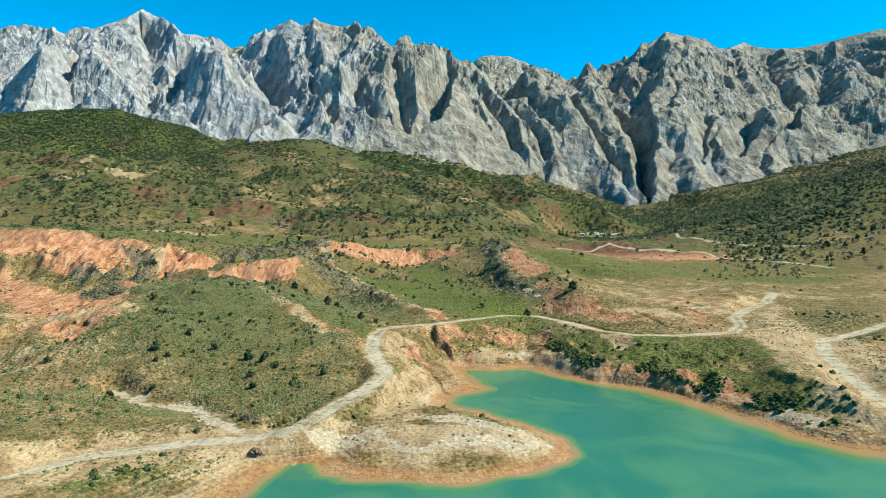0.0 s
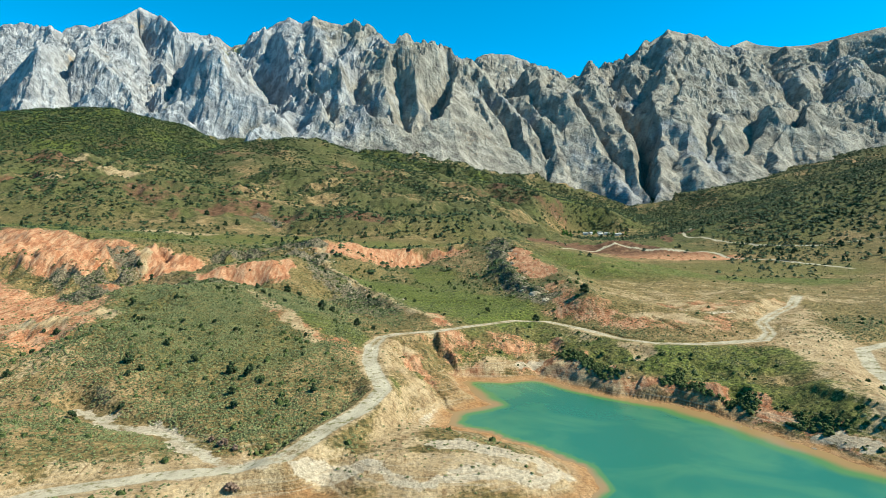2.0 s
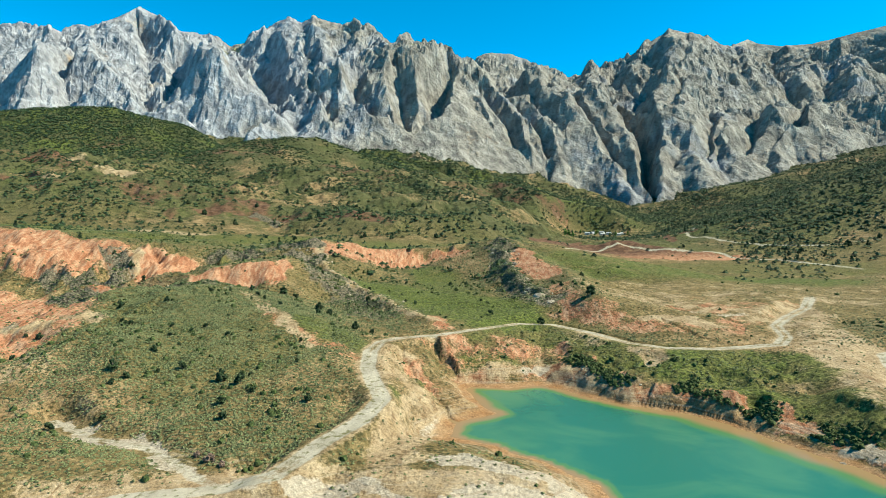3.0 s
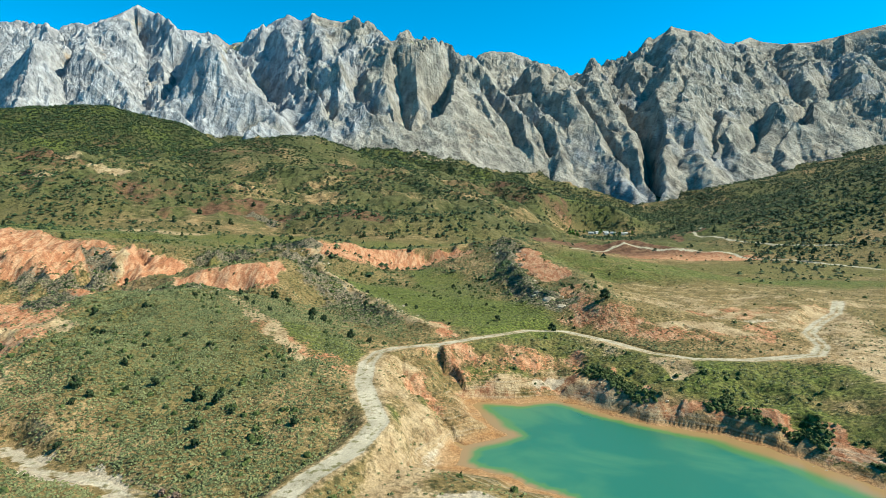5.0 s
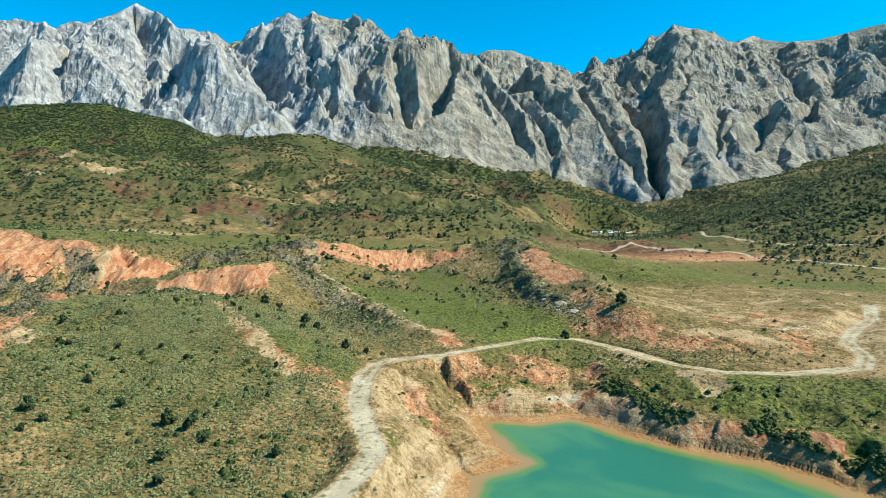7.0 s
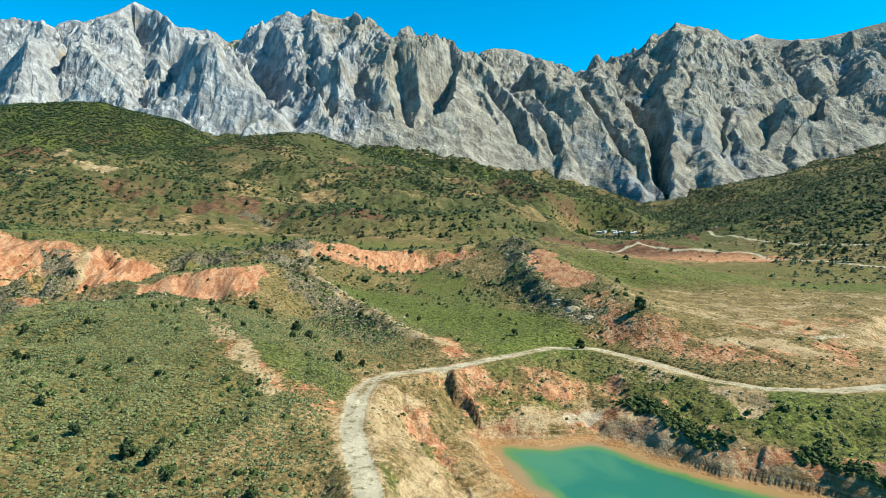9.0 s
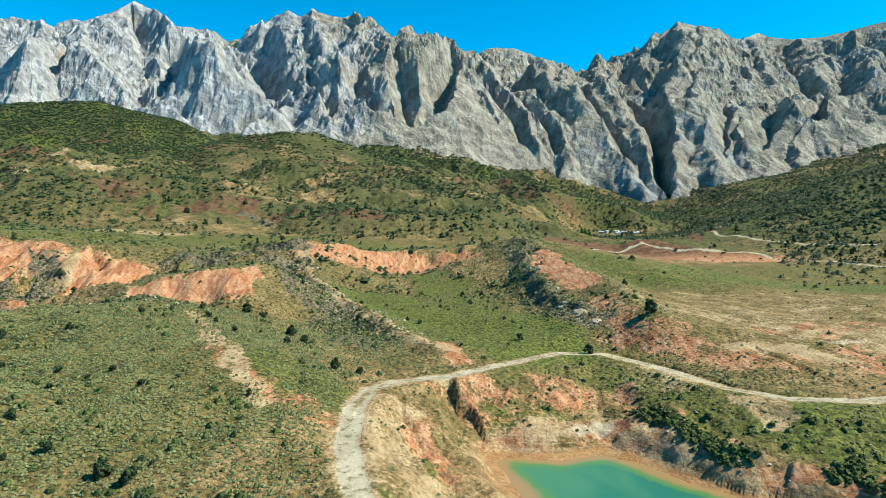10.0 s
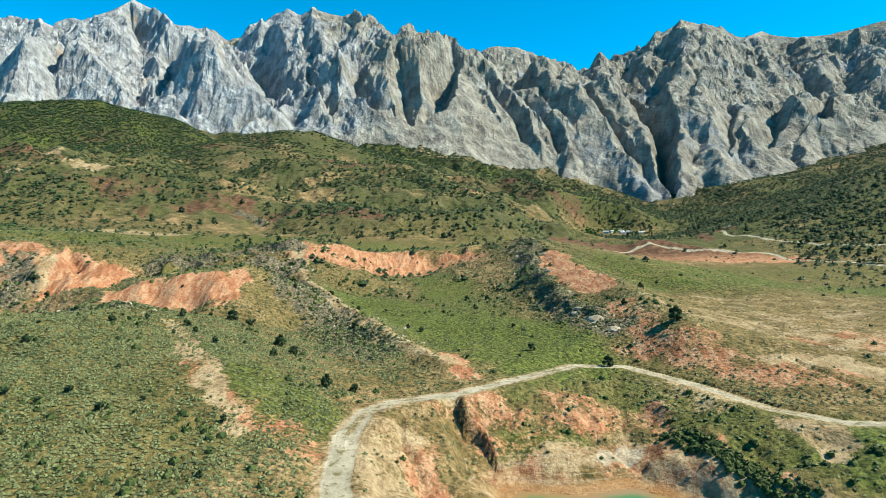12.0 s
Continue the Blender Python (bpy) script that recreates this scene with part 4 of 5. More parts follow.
def tufts(rng, x, y, z, radius, tall, blades, sides=5, rings=2):
    """Low bushes: an uneven mound of leaf facets with a few loose sprays round it."""
    n = len(x)
    base = np.stack([x, y, z], -1)[:, None, :]
    a0 = rng.uniform(0, 2 * np.pi, (n, 1))
    levels = []
    for ring in range(rings):
        e = (0.0, 0.85)[ring] if rings == 2 else 0.3
        a = a0 + (np.arange(sides) + 0.5 * ring)[None, :] * (2 * np.pi / sides) + rng.uniform(-0.25, 0.25, (n, sides))
        rad = radius[:, None] * rng.uniform(0.72, 1.15, (n, sides))
        levels.append(base + np.stack([np.cos(a) * math.cos(e), np.sin(a) * math.cos(e), np.full(a.shape, math.sin(e) * tall)], -1) * rad[..., None])
    top = base + np.stack([rng.uniform(-0.25, 0.25, n) * radius, rng.uniform(-0.25, 0.25, n) * radius, radius * tall * rng.uniform(0.75, 1.05, n)], -1)[:, None, :]
    k, nxt = np.arange(sides), (np.arange(sides) + 1) % sides
    fan_ = []
    if rings == 2:
        low, mid = levels
        fan_ += [np.stack([low[:, k], low[:, nxt], mid[:, k]], 2), np.stack([low[:, nxt], mid[:, nxt], mid[:, k]], 2)]
    last = levels[-1]
    fan_.append(np.stack([last[:, k], last[:, nxt], np.repeat(top, sides, 1)], 2))
    if blades:
        a = rng.uniform(0, 2 * np.pi, (n, blades))
        e = rng.uniform(0.1, 1.4, (n, blades))
        out = np.stack([np.cos(a) * np.cos(e), np.sin(a) * np.cos(e), np.sin(e) * tall], -1)
        centre = base + out * (radius[:, None] * rng.uniform(0.8, 1.1, (n, blades)))[..., None]
        size = radius[:, None, None] * rng.uniform(0.18, 0.36, (n, blades, 1))
        u = np.stack([-np.sin(a), np.cos(a), rng.uniform(-0.4, 0.4, (n, blades))], -1) * size
        v = (out * 0.5 + rng.uniform(-0.4, 0.4, (n, blades, 3)) + np.array([0, 0, 0.6])) * size
        fan_.append(np.stack([centre - u - v * 0.6, centre + u - v * 0.6, centre + v], 2))
    verts = np.concatenate([q.reshape(-1, 3) for q in fan_])
    return verts, np.arange(len(verts)).reshape(-1, 3)


def scatter(rng, count, y0, y1, power=2.0):
    """Places spread over the fan of ground between two distances."""
    y = (y0 ** power + rng.random(count) * (y1 ** power - y0 ** power)) ** (1 / power)
    return rng.uniform(-0.84, 0.84, count) * np.hypot(y, 60), y


def growth(x, y, sd, z):
    """How thickly scrub grows: thin on roads, sand, red clay and the wet shore."""
    d = np.minimum.reduce([nearest_on(x, y, ROAD)[0] - 3.5, nearest_on(x, y, WASH)[0] - 2, nearest_on(x, y, TRACK)[0] - 3])
    k = smooth(0, 3, d) * smooth(7, 12, sd) * (0.55 + 0.5 * fractal(x, y, 35, 3, 0.5, 91))
    k = k * (1 - 0.9 * beds(x, y, PALE)) * (1 - 0.95 * beds(x, y, RED_BEDS))
    k = k * (1 - 0.7 * beds(x, y, GREENS[:2])) * (1 - 0.15 * blob(x, y, [(-75, 190, 60, 30, 20, 1)]))
    k = k * (1 - 0.65 * smooth(-26, -18, x) * smooth(125, 110, x) * smooth(268, 258, y))
    return k * (1 - 0.95 * smooth(60, 90, x) * smooth(268, 300, y))


rng = np.random.default_rng(4)
sx, sy = scatter(rng, 200000, 112, 540, 1.6)
sx, sy = np.append(sx, rng.uniform(-175, -20, 60000)), np.append(sy, rng.uniform(160, 335, 60000))   # the green hill is thickly grown
sz, ssd = level(sx, sy)
keep = rng.random(len(sx)) < growth(sx, sy, ssd, sz)
sx, sy, sz = sx[keep], sy[keep], sz[keep]
v, f = tufts(rng, sx, sy, sz - 0.05, rng.uniform(0.22, 0.62, len(sx)) * (0.75 + sy / 800), 0.85, 2, 5, 1)
ox, oy = scatter(rng, 15000, 118, 560, 1.7)
oz, osd = level(ox, oy)
keep = rng.random(len(ox)) < growth(ox, oy, osd, oz) * smooth(-0.35, 0.45, fractal(ox, oy, 24, 3, 0.6, 99))
ox, oy, oz = ox[keep], oy[keep], oz[keep]
o_v, o_f = tufts(rng, ox, oy, oz, rng.uniform(0.45, 1.0, len(ox)) ** 1.6 * (0.95 + oy / 900), 0.95, 6, 6, 2)
tagged(new("dark_scrub", flat_mesh("dark_scrub", o_v, o_f, BRUSH)), "larger dark green bushes standing among the sage scrub", "scrub", kind="stuff")
scrub = tagged(new("sage_scrub", flat_mesh("sage_scrub", v, f, SAGE)), "grey green sage scrub scattered over the dry hillsides", "scrub", kind="stuff")

# bushes in the bowl, on the banks and on the far slopes
BUSHY = [(100, 180, 22, 10, -60, 0.9), (75, 236, 14, 6, 0, 0.07), (100, 228, 24, 10, 0, 0.08), (-20, 190, 6, 16, 10, 0.15), (-58, 300, 9, 24, 40, 0.12), (-32, 262, 14, 7, 40, 0.35), (-35, 158, 9, 6, 0, 0.5), (-62, 128, 12, 6, 40, 0.8), (-12, 232, 4, 18, 22, 0.2), (18, 255, 5, 2, 0, 0.4), (-120, 160, 30, 16, 0, 0.35)]
BANDS = [(2.6, 1.0, [(45, 262), (50, 252), (54, 242), (57, 232)]), (2.2, 0.8, [(57, 232), (63, 229)]), (4.5, 1.0, [(76, 221), (84, 212), (87, 203), (93, 192)]), (1.6, 0.6, [(80, 230), (89, 219)])]
bx, by = scatter(rng, 26000, 112, 420, 1.6)
bx, by = np.append(bx, rng.uniform(40, 104, 11000)), np.append(by, rng.uniform(175, 270, 11000))
bz, bsd = level(bx, by)
keep = (rng.random(len(bx)) < np.maximum(blob(bx, by, BUSHY), beds(bx, by, BANDS)) * smooth(-0.45, 0.35, fractal(bx, by, 11, 3, 0.5, 97)) * smooth(4, 6.5, bsd)) & (nearest_on(bx, by, ROAD)[0] > 5)
bx, by, bz = bx[keep], by[keep], bz[keep]
v, f = tufts(rng, bx, by, bz + 0.1, rng.uniform(0.25, 1.0, len(bx)) ** 1.4 + 0.12, 0.8, 8, 6, 2)
tagged(new("bank_brush", flat_mesh("bank_brush", v, f, BRUSH)), "dense dark green brush on the eroded lake bank", "brush", kind="stuff")

rx, ry = scatter(rng, 60000, 280, 540, 1.8)
keep = rng.random(len(rx)) < 0.85 * beds(rx, ry, STONES)
rx, ry = rx[keep], ry[keep]
v, f = tufts(rng, rx, ry, level(rx, ry)[0], rng.uniform(0.35, 1.0, len(rx)), 0.85, 3, 5, 1)
tagged(new("rubble_brush", flat_mesh("rubble_brush", v, f, THORN)), "dark thorny brush between the grey stones of the ridges", "brush", kind="stuff")

fx_, fy_ = scatter(rng, 190000, 420, 1880, 1.9)
fz_, fsd = level(fx_, fy_)
bearing = fx_ / fy_
thick = (0.30 + 0.40 * fractal(fx_, fy_, 90, 3, 0.5, 95)) * (0.25 + 0.75 * smooth(640, 800, fy_)) + 0.55 * beds(fx_, fy_, GREENS) * smooth(800, 900, fy_)
thick = thick + 0.28 * smooth(-0.72, -0.66, bearing) * smooth(-0.36, -0.42, bearing) * smooth(1340, 1420, fy_)
thick = thick + 0.12 * smooth(0.36, 0.44, bearing) * smooth(600, 700, fy_)
thick = thick * (1 - 0.96 * smooth(0.1, 0.15, bearing) * smooth(0.5, 0.42, bearing) * smooth(960, 860, fy_))
keep = rng.random(len(fx_)) < thick
fx_, fy_, fz_ = fx_[keep], fy_[keep], fz_[keep]
v, f = tufts(rng, fx_, fy_, fz_, rng.uniform(0.45, 1.0, len(fx_)) ** 2.2 * (2.6 + fy_ / 900), 1.15, 1, 6, 1)
tagged(new("hillside_bushes", flat_mesh("hillside_bushes", v, f, THORN)), "dark bushes and small junipers dotting the foothills", "bushes", kind="stuff")


def part(name, mesh, parent, label=""):
    ob = new(name, mesh)
    ob.parent = parent
    return tagged(ob, label)


def juniper_crown(seed, height, spread, leaves):
    g = np.random.default_rng(seed)
    # lumps on limbs, each a spray of leaf clumps
    lumps = 16
    t = g.uniform(0.12, 1.0, lumps)
    a = g.uniform(0, 2 * np.pi, lumps)
    reach = spread * np.sqrt(np.clip(1.05 - t, 0, 1)) * g.uniform(0.35, 0.8, lumps)
    c = np.stack([np.cos(a) * reach, np.sin(a) * reach, height * (0.1 + 0.78 * t)], -1)
    r = spread * g.uniform(0.28, 0.5, lumps) * (1.1 - 0.45 * t)
    k = leaves // lumps
    d = g.normal(size=(lumps, k, 3))
    d /= np.linalg.norm(d, axis=-1, keepdims=True)
    p = c[:, None, :] + d * r[:, None, None] * g.uniform(0.5, 1.05, (lumps, k, 1))
    p = p.reshape(-1, 3)
    d = d.reshape(-1, 3)
    s = spread * g.uniform(0.10, 0.22, (len(p), 1))
    u = np.cross(d, g.normal(size=d.shape))
    u = u / np.linalg.norm(u, axis=1, keepdims=True) * s
    w = (np.cross(d, u / s) + d * g.uniform(-0.4, 0.6, (len(p), 1))) * s
    tri = np.stack([p - u - w * 0.6, p + u - w * 0.6, p + w], 1).reshape(-1, 3)
    return flat_mesh("crown", tri, np.arange(len(tri)).reshape(-1, 3), JUNIPER)


def juniper_trunk(seed, height, spread):
    g = random.Random(seed)
    bm = bmesh.new()

    def limb(p, q, r0, r1):
        axis = q - p
        m = Matrix.Translation((p + q) / 2) @ axis.to_track_quat("Z", "Y").to_matrix().to_4x4()
        bmesh.ops.create_cone(bm, cap_ends=True, segments=6, radius1=r0, radius2=r1, depth=axis.length, matrix=m)
    top = Vector((g.uniform(-0.2, 0.2), g.uniform(-0.2, 0.2), height * 0.7))
    limb(Vector((0, 0, -0.4)), top, 0.055 * height, 0.015 * height)
    for k in range(5):
        a, z = k * 1.3 + g.uniform(0, 0.8), height * g.uniform(0.12, 0.45)
        limb(Vector((0, 0, z)), Vector((math.cos(a) * spread * 0.6, math.sin(a) * spread * 0.6, z + height * 0.22)), 0.022 * height, 0.006 * height)
    me = bpy.data.meshes.new("trunk")
    bm.to_mesh(me)
    bm.free()
    me.materials.append(BARK)
    return me


def juniper(seed, height, spread, leaves=720):
    tree = new("juniper_tree")
    part("crown", juniper_crown(seed, height, spread, leaves), tree)
    part("trunk", juniper_trunk(seed, height, spread), tree, "short grey brown trunk with spreading limbs")
    return tree


MODELS = [juniper(11, 4.6, 2.5), juniper(12, 4.0, 2.0), juniper(13, 5.2, 1.9), juniper(14, 3.2, 1.9)]
for k, tree in enumerate(MODELS):
    tagged(tree, "rounded dark green juniper growing on the dry slope", "juniper", group="junipers on the slopes")


def plant(model, x, y, size, label="", lift=0.0):
    z = float(level([x], [y])[0][0])
    m = Matrix.Translation((x, y, z + lift)) @ Matrix.Rotation(random.uniform(0, 6.28), 4, "Z")
    tree = copy_thing(MODELS[model], m)
    tree.scale = (size, size, size)
    return tagged(tree, label)


# junipers that stand out on the near slopes: model, x, y, size
STANDING_A = [
    (1, -66, 206, 0.95),
    (3, -59.5, 203, 1.0),
    (1, -98, 207, 0.85),
    (3, -80, 212, 0.8),
    (2, -145, 318, 1.25),
    (3, -101, 290, 0.7),
    (3, -124, 262, 0.75),
    (3, -84, 300, 0.7),
    (3, -70, 285, 0.6),
    (3, -112, 245, 0.6),
    (1, -38, 192, 0.6),
    (3, -57, 182, 0.7),
    (3, -98, 178, 0.7),
    (3, -88, 184, 0.6),
    (0, -79, 324, 0.9),
    (3, -73, 322, 0.8),
    (0, -58, 306, 0.85),
    (3, -52, 298, 0.9),
    (0, -36, 266, 0.8),
    (3, -30, 271, 0.7),
    (2, -160, 352, 0.9),
]
STANDING_B = [
    (1, -171, 361, 0.9),
    (1, -186, 372, 0.9),
    (2, -120, 470, 0.8),
    (0, 42, 305, 0.8),
    (3, 20, 315, 0.8),
    (1, 82, 400, 0.8),
    (1, 60, 350, 0.6),
    (2, -240, 430, 0.9),
    (0, -280, 470, 1.0),
]
STANDING = STANDING_A + STANDING_B
for model, x, y, size in STANDING:
    plant(model, x, y, size)
for k in range(70):   # low junipers over the green hill and the ridge behind it
    x, y = (random.uniform(-150, -45), random.uniform(185, 310)) if k % 2 else (random.uniform(-120, 20), random.uniform(300, 420))
    if nearest_on(np.array([x]), np.array([y]), ROAD)[0][0] > 8:
        plant(random.choice((0, 3, 3)), x, y, random.uniform(0.3, 0.62))
plant(0, 68, 320, 1.15, "round dark juniper standing alone on the edge of the red bank")
for k in range(230):
    while True:
        y = random.uniform(560, 1250)
        x = random.uniform(-0.78, 0.8) * y
        b = x / y
        want = 0.9 if b > 0.5 - (y - 560) / 3000 and b > 0.34 else (0.02 if 0.1 < b else (0.45 if y > 720 else 0.08))
        if random.random() < want:
            break
    plant(random.choice((0, 1, 2, 2)), x, y, random.uniform(0.8, 1.7))
for k, tree in enumerate(MODELS):   # the models themselves stand on the plateau
    x, y = (-150 + 60 * k, 640 + 45 * k)
    tree.matrix_basis = Matrix.Translation((x, y, float(level([x], [y])[0][0])))


# ---------------------------------------------------------------- boulders, hamlet, valley trees
def stone_material():
    m, nt, b = node_mat("boulder_stone")
    p = coords(nt)
    n = noise_tex(nt, p, 0.9, 6, 0.65)
    col = blend(nt, band(nt, n, 0.35, 0.65), (0.15, 0.12, 0.085), (0.36, 0.295, 0.225))
    plug(nt, b.inputs["Base Color"], col)
    b.inputs["Roughness"].default_value = 0.95
    b.inputs["Specular IOR Level"].default_value = 0.12
    plug(nt, b.inputs["Normal"], bump(nt, noise_tex(nt, p, 2.5, 5, 0.7), 0.8, 0.25))
    return m


def plain_material(name, dark, light, scale, rough=0.9):
    m, nt, b = node_mat(name)
    plug(nt, b.inputs["Base Color"], blend(nt, noise_tex(nt, coords(nt), scale, 5, 0.6), dark, light))
    b.inputs["Roughness"].default_value = rough
    return m


STONE = stone_material()
PLASTER = plain_material("lime_plaster", (0.34, 0.32, 0.285), (0.48, 0.455, 0.41), 0.8)
ROOF_SHEET = plain_material("weathered_roof_sheet", (0.20, 0.20, 0.20), (0.34, 0.335, 0.325), 0.6, 0.7)
TIMBER = plain_material("painted_timber", (0.06, 0.10, 0.13), (0.12, 0.17, 0.20), 2.0, 0.6)
PANE = plain_material("window_glass", (0.02, 0.025, 0.03), (0.035, 0.04, 0.045), 1.0, 0.1)
LEAFY = leaf_material("broad_leaves", (0.03, 0.07, 0.012), (0.11, 0.19, 0.035))


def boulder_mesh(seed, radius, flat):
    """A broken block: the hull of scattered corners, with bevelled, chipped edges."""
    g = random.Random(seed + 40)
    bm = bmesh.new()
    for k in range(26):
        n = Vector((g.gauss(0, 1), g.gauss(0, 1), g.gauss(0, 1))).normalized() * g.uniform(0.8, 1.1)
        bm.verts.new((n.x * radius, n.y * radius * 0.8, n.z * radius * flat))
    hull = bmesh.ops.convex_hull(bm, input=bm.verts)
    bmesh.ops.delete(bm, geom=[v for v in hull["geom_interior"] if isinstance(v, bmesh.types.BMVert)], context="VERTS")
    bmesh.ops.bevel(bm, geom=bm.edges[:], offset=0.06 * radius, segments=1, affect="EDGES")
    off = Vector((seed * 7.3, seed * 3.1, seed))
    for v in bm.verts:
        v.co *= 1 + 0.10 * noise.noise(v.co * 2.5 / radius + off)
    me = bpy.data.meshes.new("boulder")
    bm.to_mesh(me)
    bm.free()
    me.materials.append(STONE)
    return me


BOULDERS = [boulder_mesh(k, 1.0, 0.5 + 0.12 * (k % 3)) for k in range(5)]


def boulder(x, y, size, label, sink=0.25, group="boulders below the crag"):
    ob = new("boulder", BOULDERS[random.randrange(5)])
    z = float(level([x], [y])[0][0])
    ob.matrix_world = Matrix.Translation((x, y, z - sink * size * 0.5)) @ Matrix.Rotation(random.uniform(0, 6.28), 4, "Z") @ Matrix.Scale(size, 4)
    return tagged(ob, label, "boulder", group)


for x, y, size in ((45, 334, 5.6), (51, 331, 3.6), (40, 338, 2.6), (47, 342, 4.6), (42, 352, 2.2), (54, 344, 2.0)):
    boulder(x, y, size, "pale weathered limestone boulder at the foot of the crag", sink=0.9)
for k in range(34):
    x, y = random.choice(((36, 1), (40, 1), (44, 1)))[0] + random.uniform(-9, 9), random.uniform(345, 512)
    boulder(x, y, random.uniform(0.7, 1.9), "dark grey rock lying on the crag's slope", group="rocks on the crag")
for k in range(60):
    a = random.random()
    x, y = -90 + 70 * a + random.uniform(-14, 10), 440 - 130 * a + random.uniform(-12, 12)
    boulder(x, y, random.uniform(0.5, 1.3), "grey stone lying among scrub on the ridge", group="stones on the ridge")
for k in range(36):
    x = random.uniform(-165, -100)
    boulder(x, 318 - abs(x + 115) * 0.25 + random.uniform(-9, 3), random.uniform(0.5, 1.2), "pale stone on the crest of the green hill", group="stones on the hill crest")
for x, y, size in ((-35.5, 143.5, 0.9), (-38, 146, 0.7)):
    ob = boulder(x, y, size, "muddy rock standing in the shallow water", sink=0.2, group="rocks at the shore")
    ob.location.z = -0.2
for k in range(26):
    x, y = random.uniform(40, 100), 0
    y = 246 - (x - 40) * 1.55
    boulder(x + random.uniform(3, 8), y + random.uniform(2, 6), random.uniform(0.35, 0.9), "brown stone fallen from the bank", group="stones on the beach")


def box_mesh(name, x0, x1, y0, y1, z0, z1, material):
    bm = bmesh.new()
    bmesh.ops.create_cube(bm, size=1, matrix=Matrix.Translation(((x0 + x1) / 2, (y0 + y1) / 2, (z0 + z1) / 2)) @ Matrix.Diagonal((x1 - x0, y1 - y0, z1 - z0, 1)))
    bmesh.ops.bevel(bm, geom=bm.edges[:], offset=0.02, segments=1, affect="EDGES")
    me = bpy.data.meshes.new(name)
    bm.to_mesh(me)
    bm.free()
    me.materials.append(material)
    return me


def prism_mesh(name, x0, x1, y0, y1, z0, rise, eave, material):
    """A gabled roof, thick, with overhanging eaves."""
    bm = bmesh.new()
    ym, t = (y0 + y1) / 2, 0.18
    ring = [(y0 - eave, z0 - 0.15), (ym, z0 + rise), (y1 + eave, z0 - 0.15), (y1 + eave, z0 - 0.15 + t), (ym, z0 + rise + t), (y0 - eave, z0 - 0.15 + t)]
    ends = [[bm.verts.new((x, y, z)) for y, z in ring] for x in (x0 - eave, x1 + eave)]
    for k in range(6):
        bm.faces.new((ends[0][k], ends[0][(k + 1) % 6], ends[1][(k + 1) % 6], ends[1][k]))
    for e in (ends[0][::-1], ends[1]):
        bm.faces.new((e[0], e[1], e[4], e[5]))
        bm.faces.new((e[1], e[2], e[3], e[4]))
    bmesh.ops.recalc_face_normals(bm, faces=bm.faces)
    me = bpy.data.meshes.new(name)
    bm.to_mesh(me)
    bm.free()
    me.materials.append(material)
    return me


def gable_mesh(x0, x1, y0, y1, z1, rise, material):
    bm = bmesh.new()
    ym = (y0 + y1) / 2
    ends = [[bm.verts.new((x, *q)) for q in ((y0, -0.6), (y1, -0.6), (y1, z1), (ym, z1 + rise), (y0, z1))] for x in (x0, x1)]
    for k in range(5):
        bm.faces.new((ends[0][k], ends[0][(k + 1) % 5], ends[1][(k + 1) % 5], ends[1][k]))
    bm.faces.new(ends[0][::-1])
    bm.faces.new(ends[1])
    bmesh.ops.recalc_face_normals(bm, faces=bm.faces)
    me = bpy.data.meshes.new("wall")
    bm.to_mesh(me)
    bm.free()
    me.materials.append(material)
    return me


def house(length, depth, wall):
    ob = new("house")
    part("wall", gable_mesh(-length / 2, length / 2, -depth / 2, depth / 2, wall, 1.6, PLASTER), ob)
    part("roof", prism_mesh("roof", -length / 2, length / 2, -depth / 2, depth / 2, wall, 1.6, 0.5, ROOF_SHEET), ob, "weathered grey metal roof")
    part("door", box_mesh("door", -0.5, 0.5, -depth / 2 - 0.06, -depth / 2 + 0.05, 0, 2.0, TIMBER), ob, "dark painted door")
    for x in (-length * 0.3, length * 0.3):
        w = part("window", box_mesh("window", x - 0.65, x + 0.65, -depth / 2 - 0.07, -depth / 2 + 0.05, 0.9, 2.1, TIMBER), ob)
        part("pane", box_mesh("pane", x - 0.52, x + 0.52, -depth / 2 - 0.1, -depth / 2 - 0.05, 1.02, 1.98, PANE), w)
    return ob


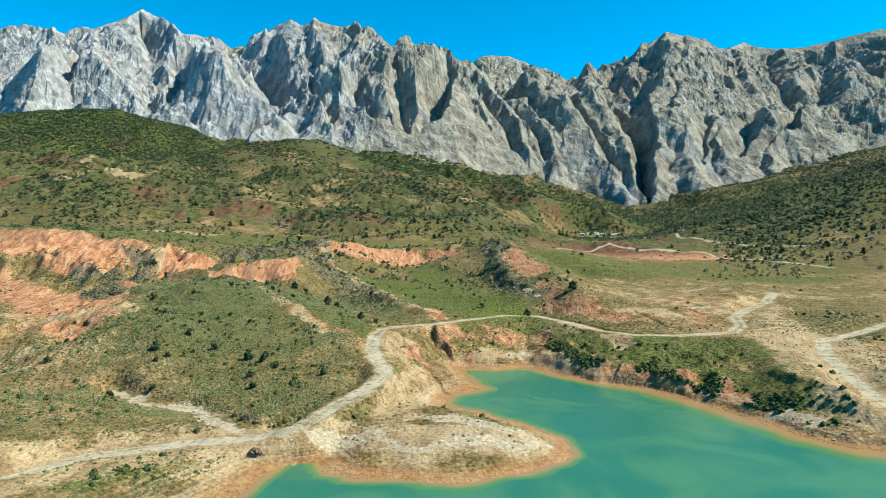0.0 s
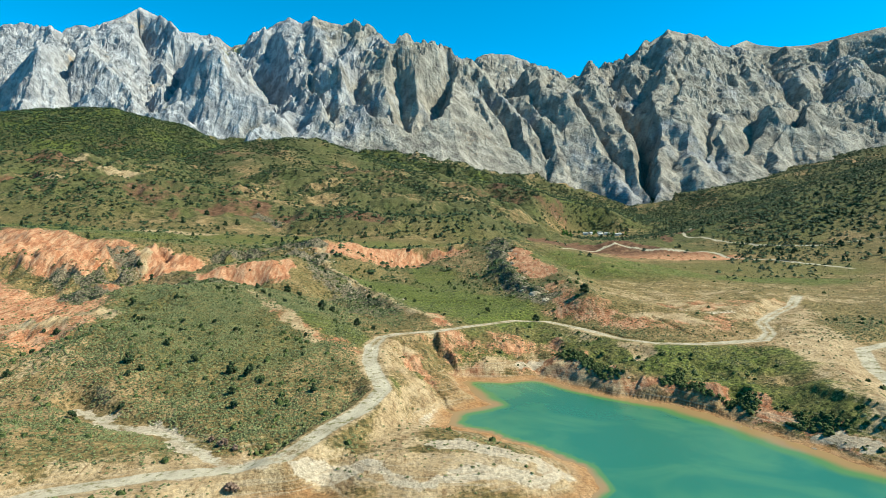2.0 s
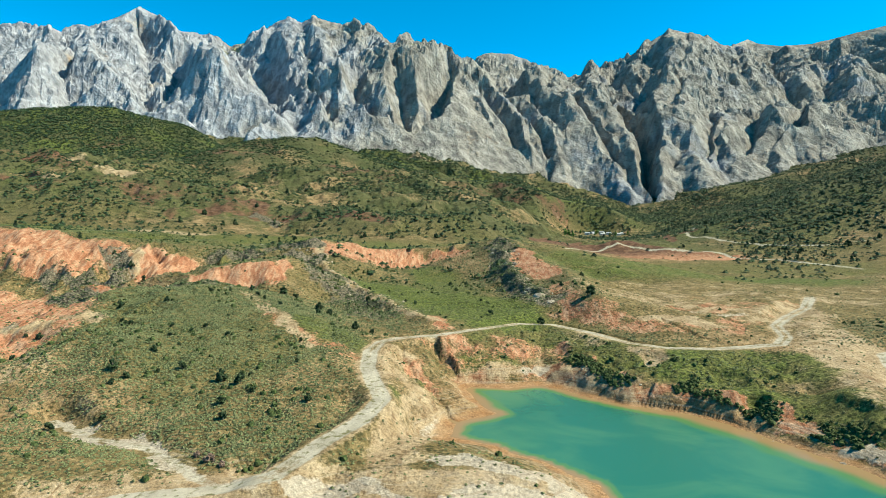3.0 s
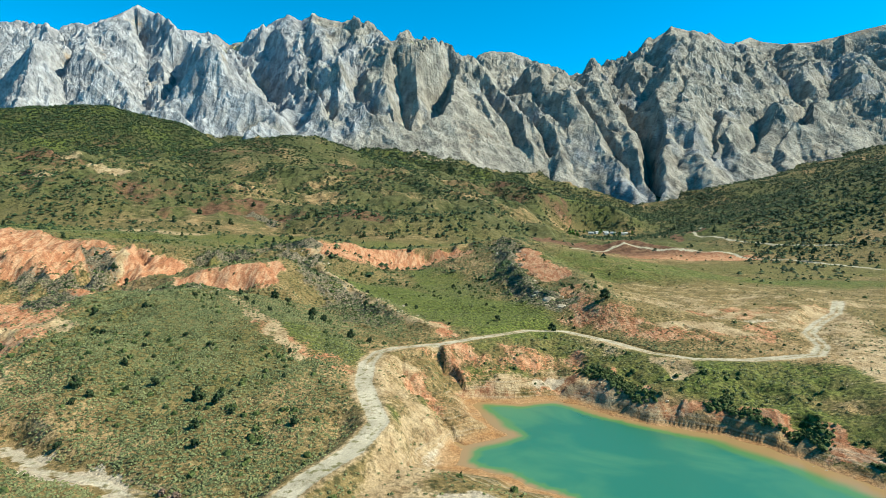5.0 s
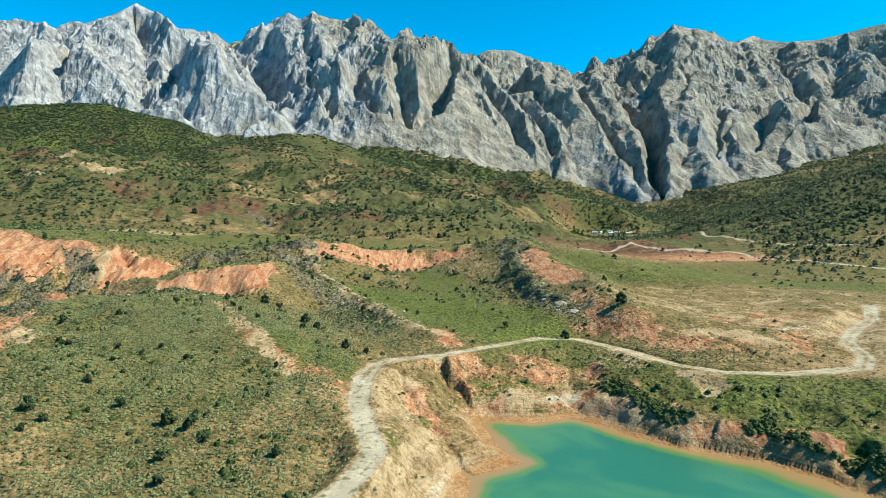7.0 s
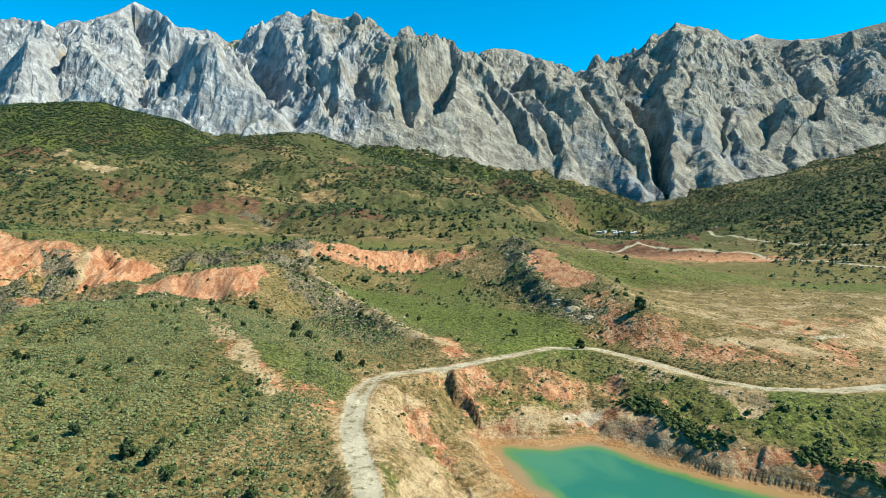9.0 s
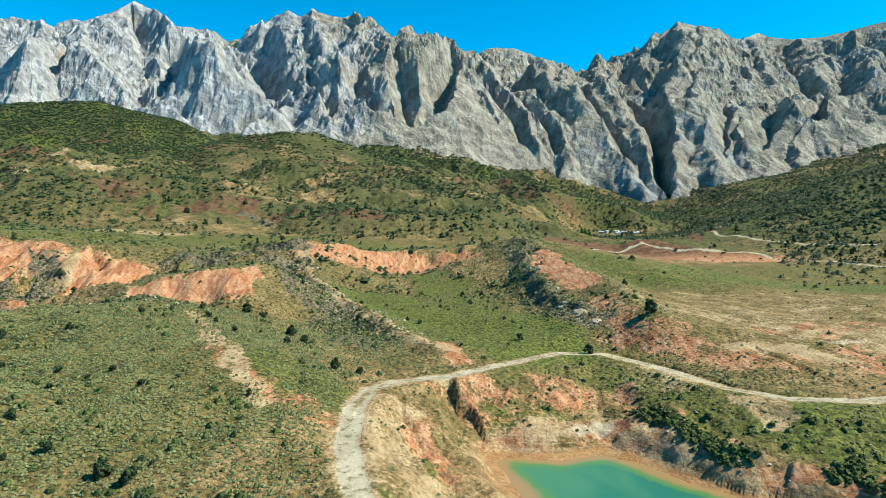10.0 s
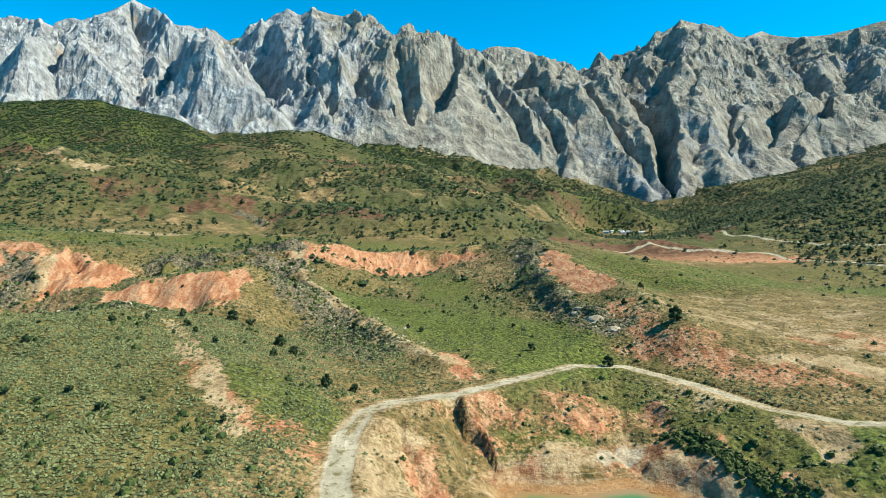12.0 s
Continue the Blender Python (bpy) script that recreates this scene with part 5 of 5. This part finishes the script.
first = house(9.0, 6.0, 2.7)
tagged(first, "small whitewashed farmhouse with a grey roof in the valley", "house", "houses of the hamlet")
for k, (x, y, turn) in enumerate(((300, 1190, 10), (316, 1204, -20), (286, 1206, 35), (330, 1190, 5), (308, 1224, -40), (342, 1214, 20), (272, 1192, -15))):
    m = Matrix.Translation((x, y, float(level([x], [y])[0][0]) + 0.3)) @ Matrix.Rotation(radians(turn), 4, "Z")
    if k == 0:
        first.matrix_basis = m
    else:
        copy_thing(first, m)


def leafy_tree(seed, height, spread, leaves):
    tree = new("poplar_tree")
    crown = juniper_crown(seed, height, spread, leaves)
    crown.materials.clear()
    crown.materials.append(LEAFY)
    part("crown", crown, tree)
    part("trunk", juniper_trunk(seed, height, spread), tree, "straight grey trunk")
    return tree


grove = leafy_tree(31, 11, 3.4, 700)
tagged(grove, "bright green leafy tree standing in the valley meadow", "tree", "trees in the valley")
for k, (x, y, size) in enumerate(((172, 900, 1.1), (177, 903, 1.25), (182, 899, 1.0), (284, 1180, 0.8), (322, 1178, 0.9), (336, 1202, 0.8), (296, 1214, 0.9), (262, 1204, 0.8), (350, 1196, 0.9), (312, 1180, 0.7))):
    m = Matrix.Translation((x, y, float(level([x], [y])[0][0])))
    tree = grove if k == 0 else copy_thing(grove, m)
    tree.matrix_basis = m
    tree.scale = (size, size, size)


DRY_TWIGS = leaf_material("dry_twigs", (0.10, 0.06, 0.045), (0.26, 0.17, 0.12))


def bare_shrub(seed, height, spread):
    shrub = new("bare_shrub")
    crown = juniper_crown(seed, height, spread, 420)
    crown.materials.clear()
    crown.materials.append(DRY_TWIGS)
    part("crown", crown, shrub)
    part("stem", juniper_trunk(seed, height, spread), shrub, "thin branching brown stem")
    return shrub


shrub = bare_shrub(51, 1.7, 1.5)
tagged(shrub, "leafless reddish brown shrub beside the pale wash", "shrub", "bare shrubs by the wash")
for k, (x, y, size) in enumerate(((-53, 163, 1.0), (-49.5, 161, 0.7), (-44.5, 143, 1.1), (-57, 166, 0.75))):
    m = Matrix.Translation((x, y, float(level([x], [y])[0][0]) - 0.1)) @ Matrix.Rotation(1.7 * k, 4, "Z")
    ob = shrub if k == 0 else copy_thing(shrub, m)
    ob.matrix_basis = m
    ob.scale = (size, size, size)
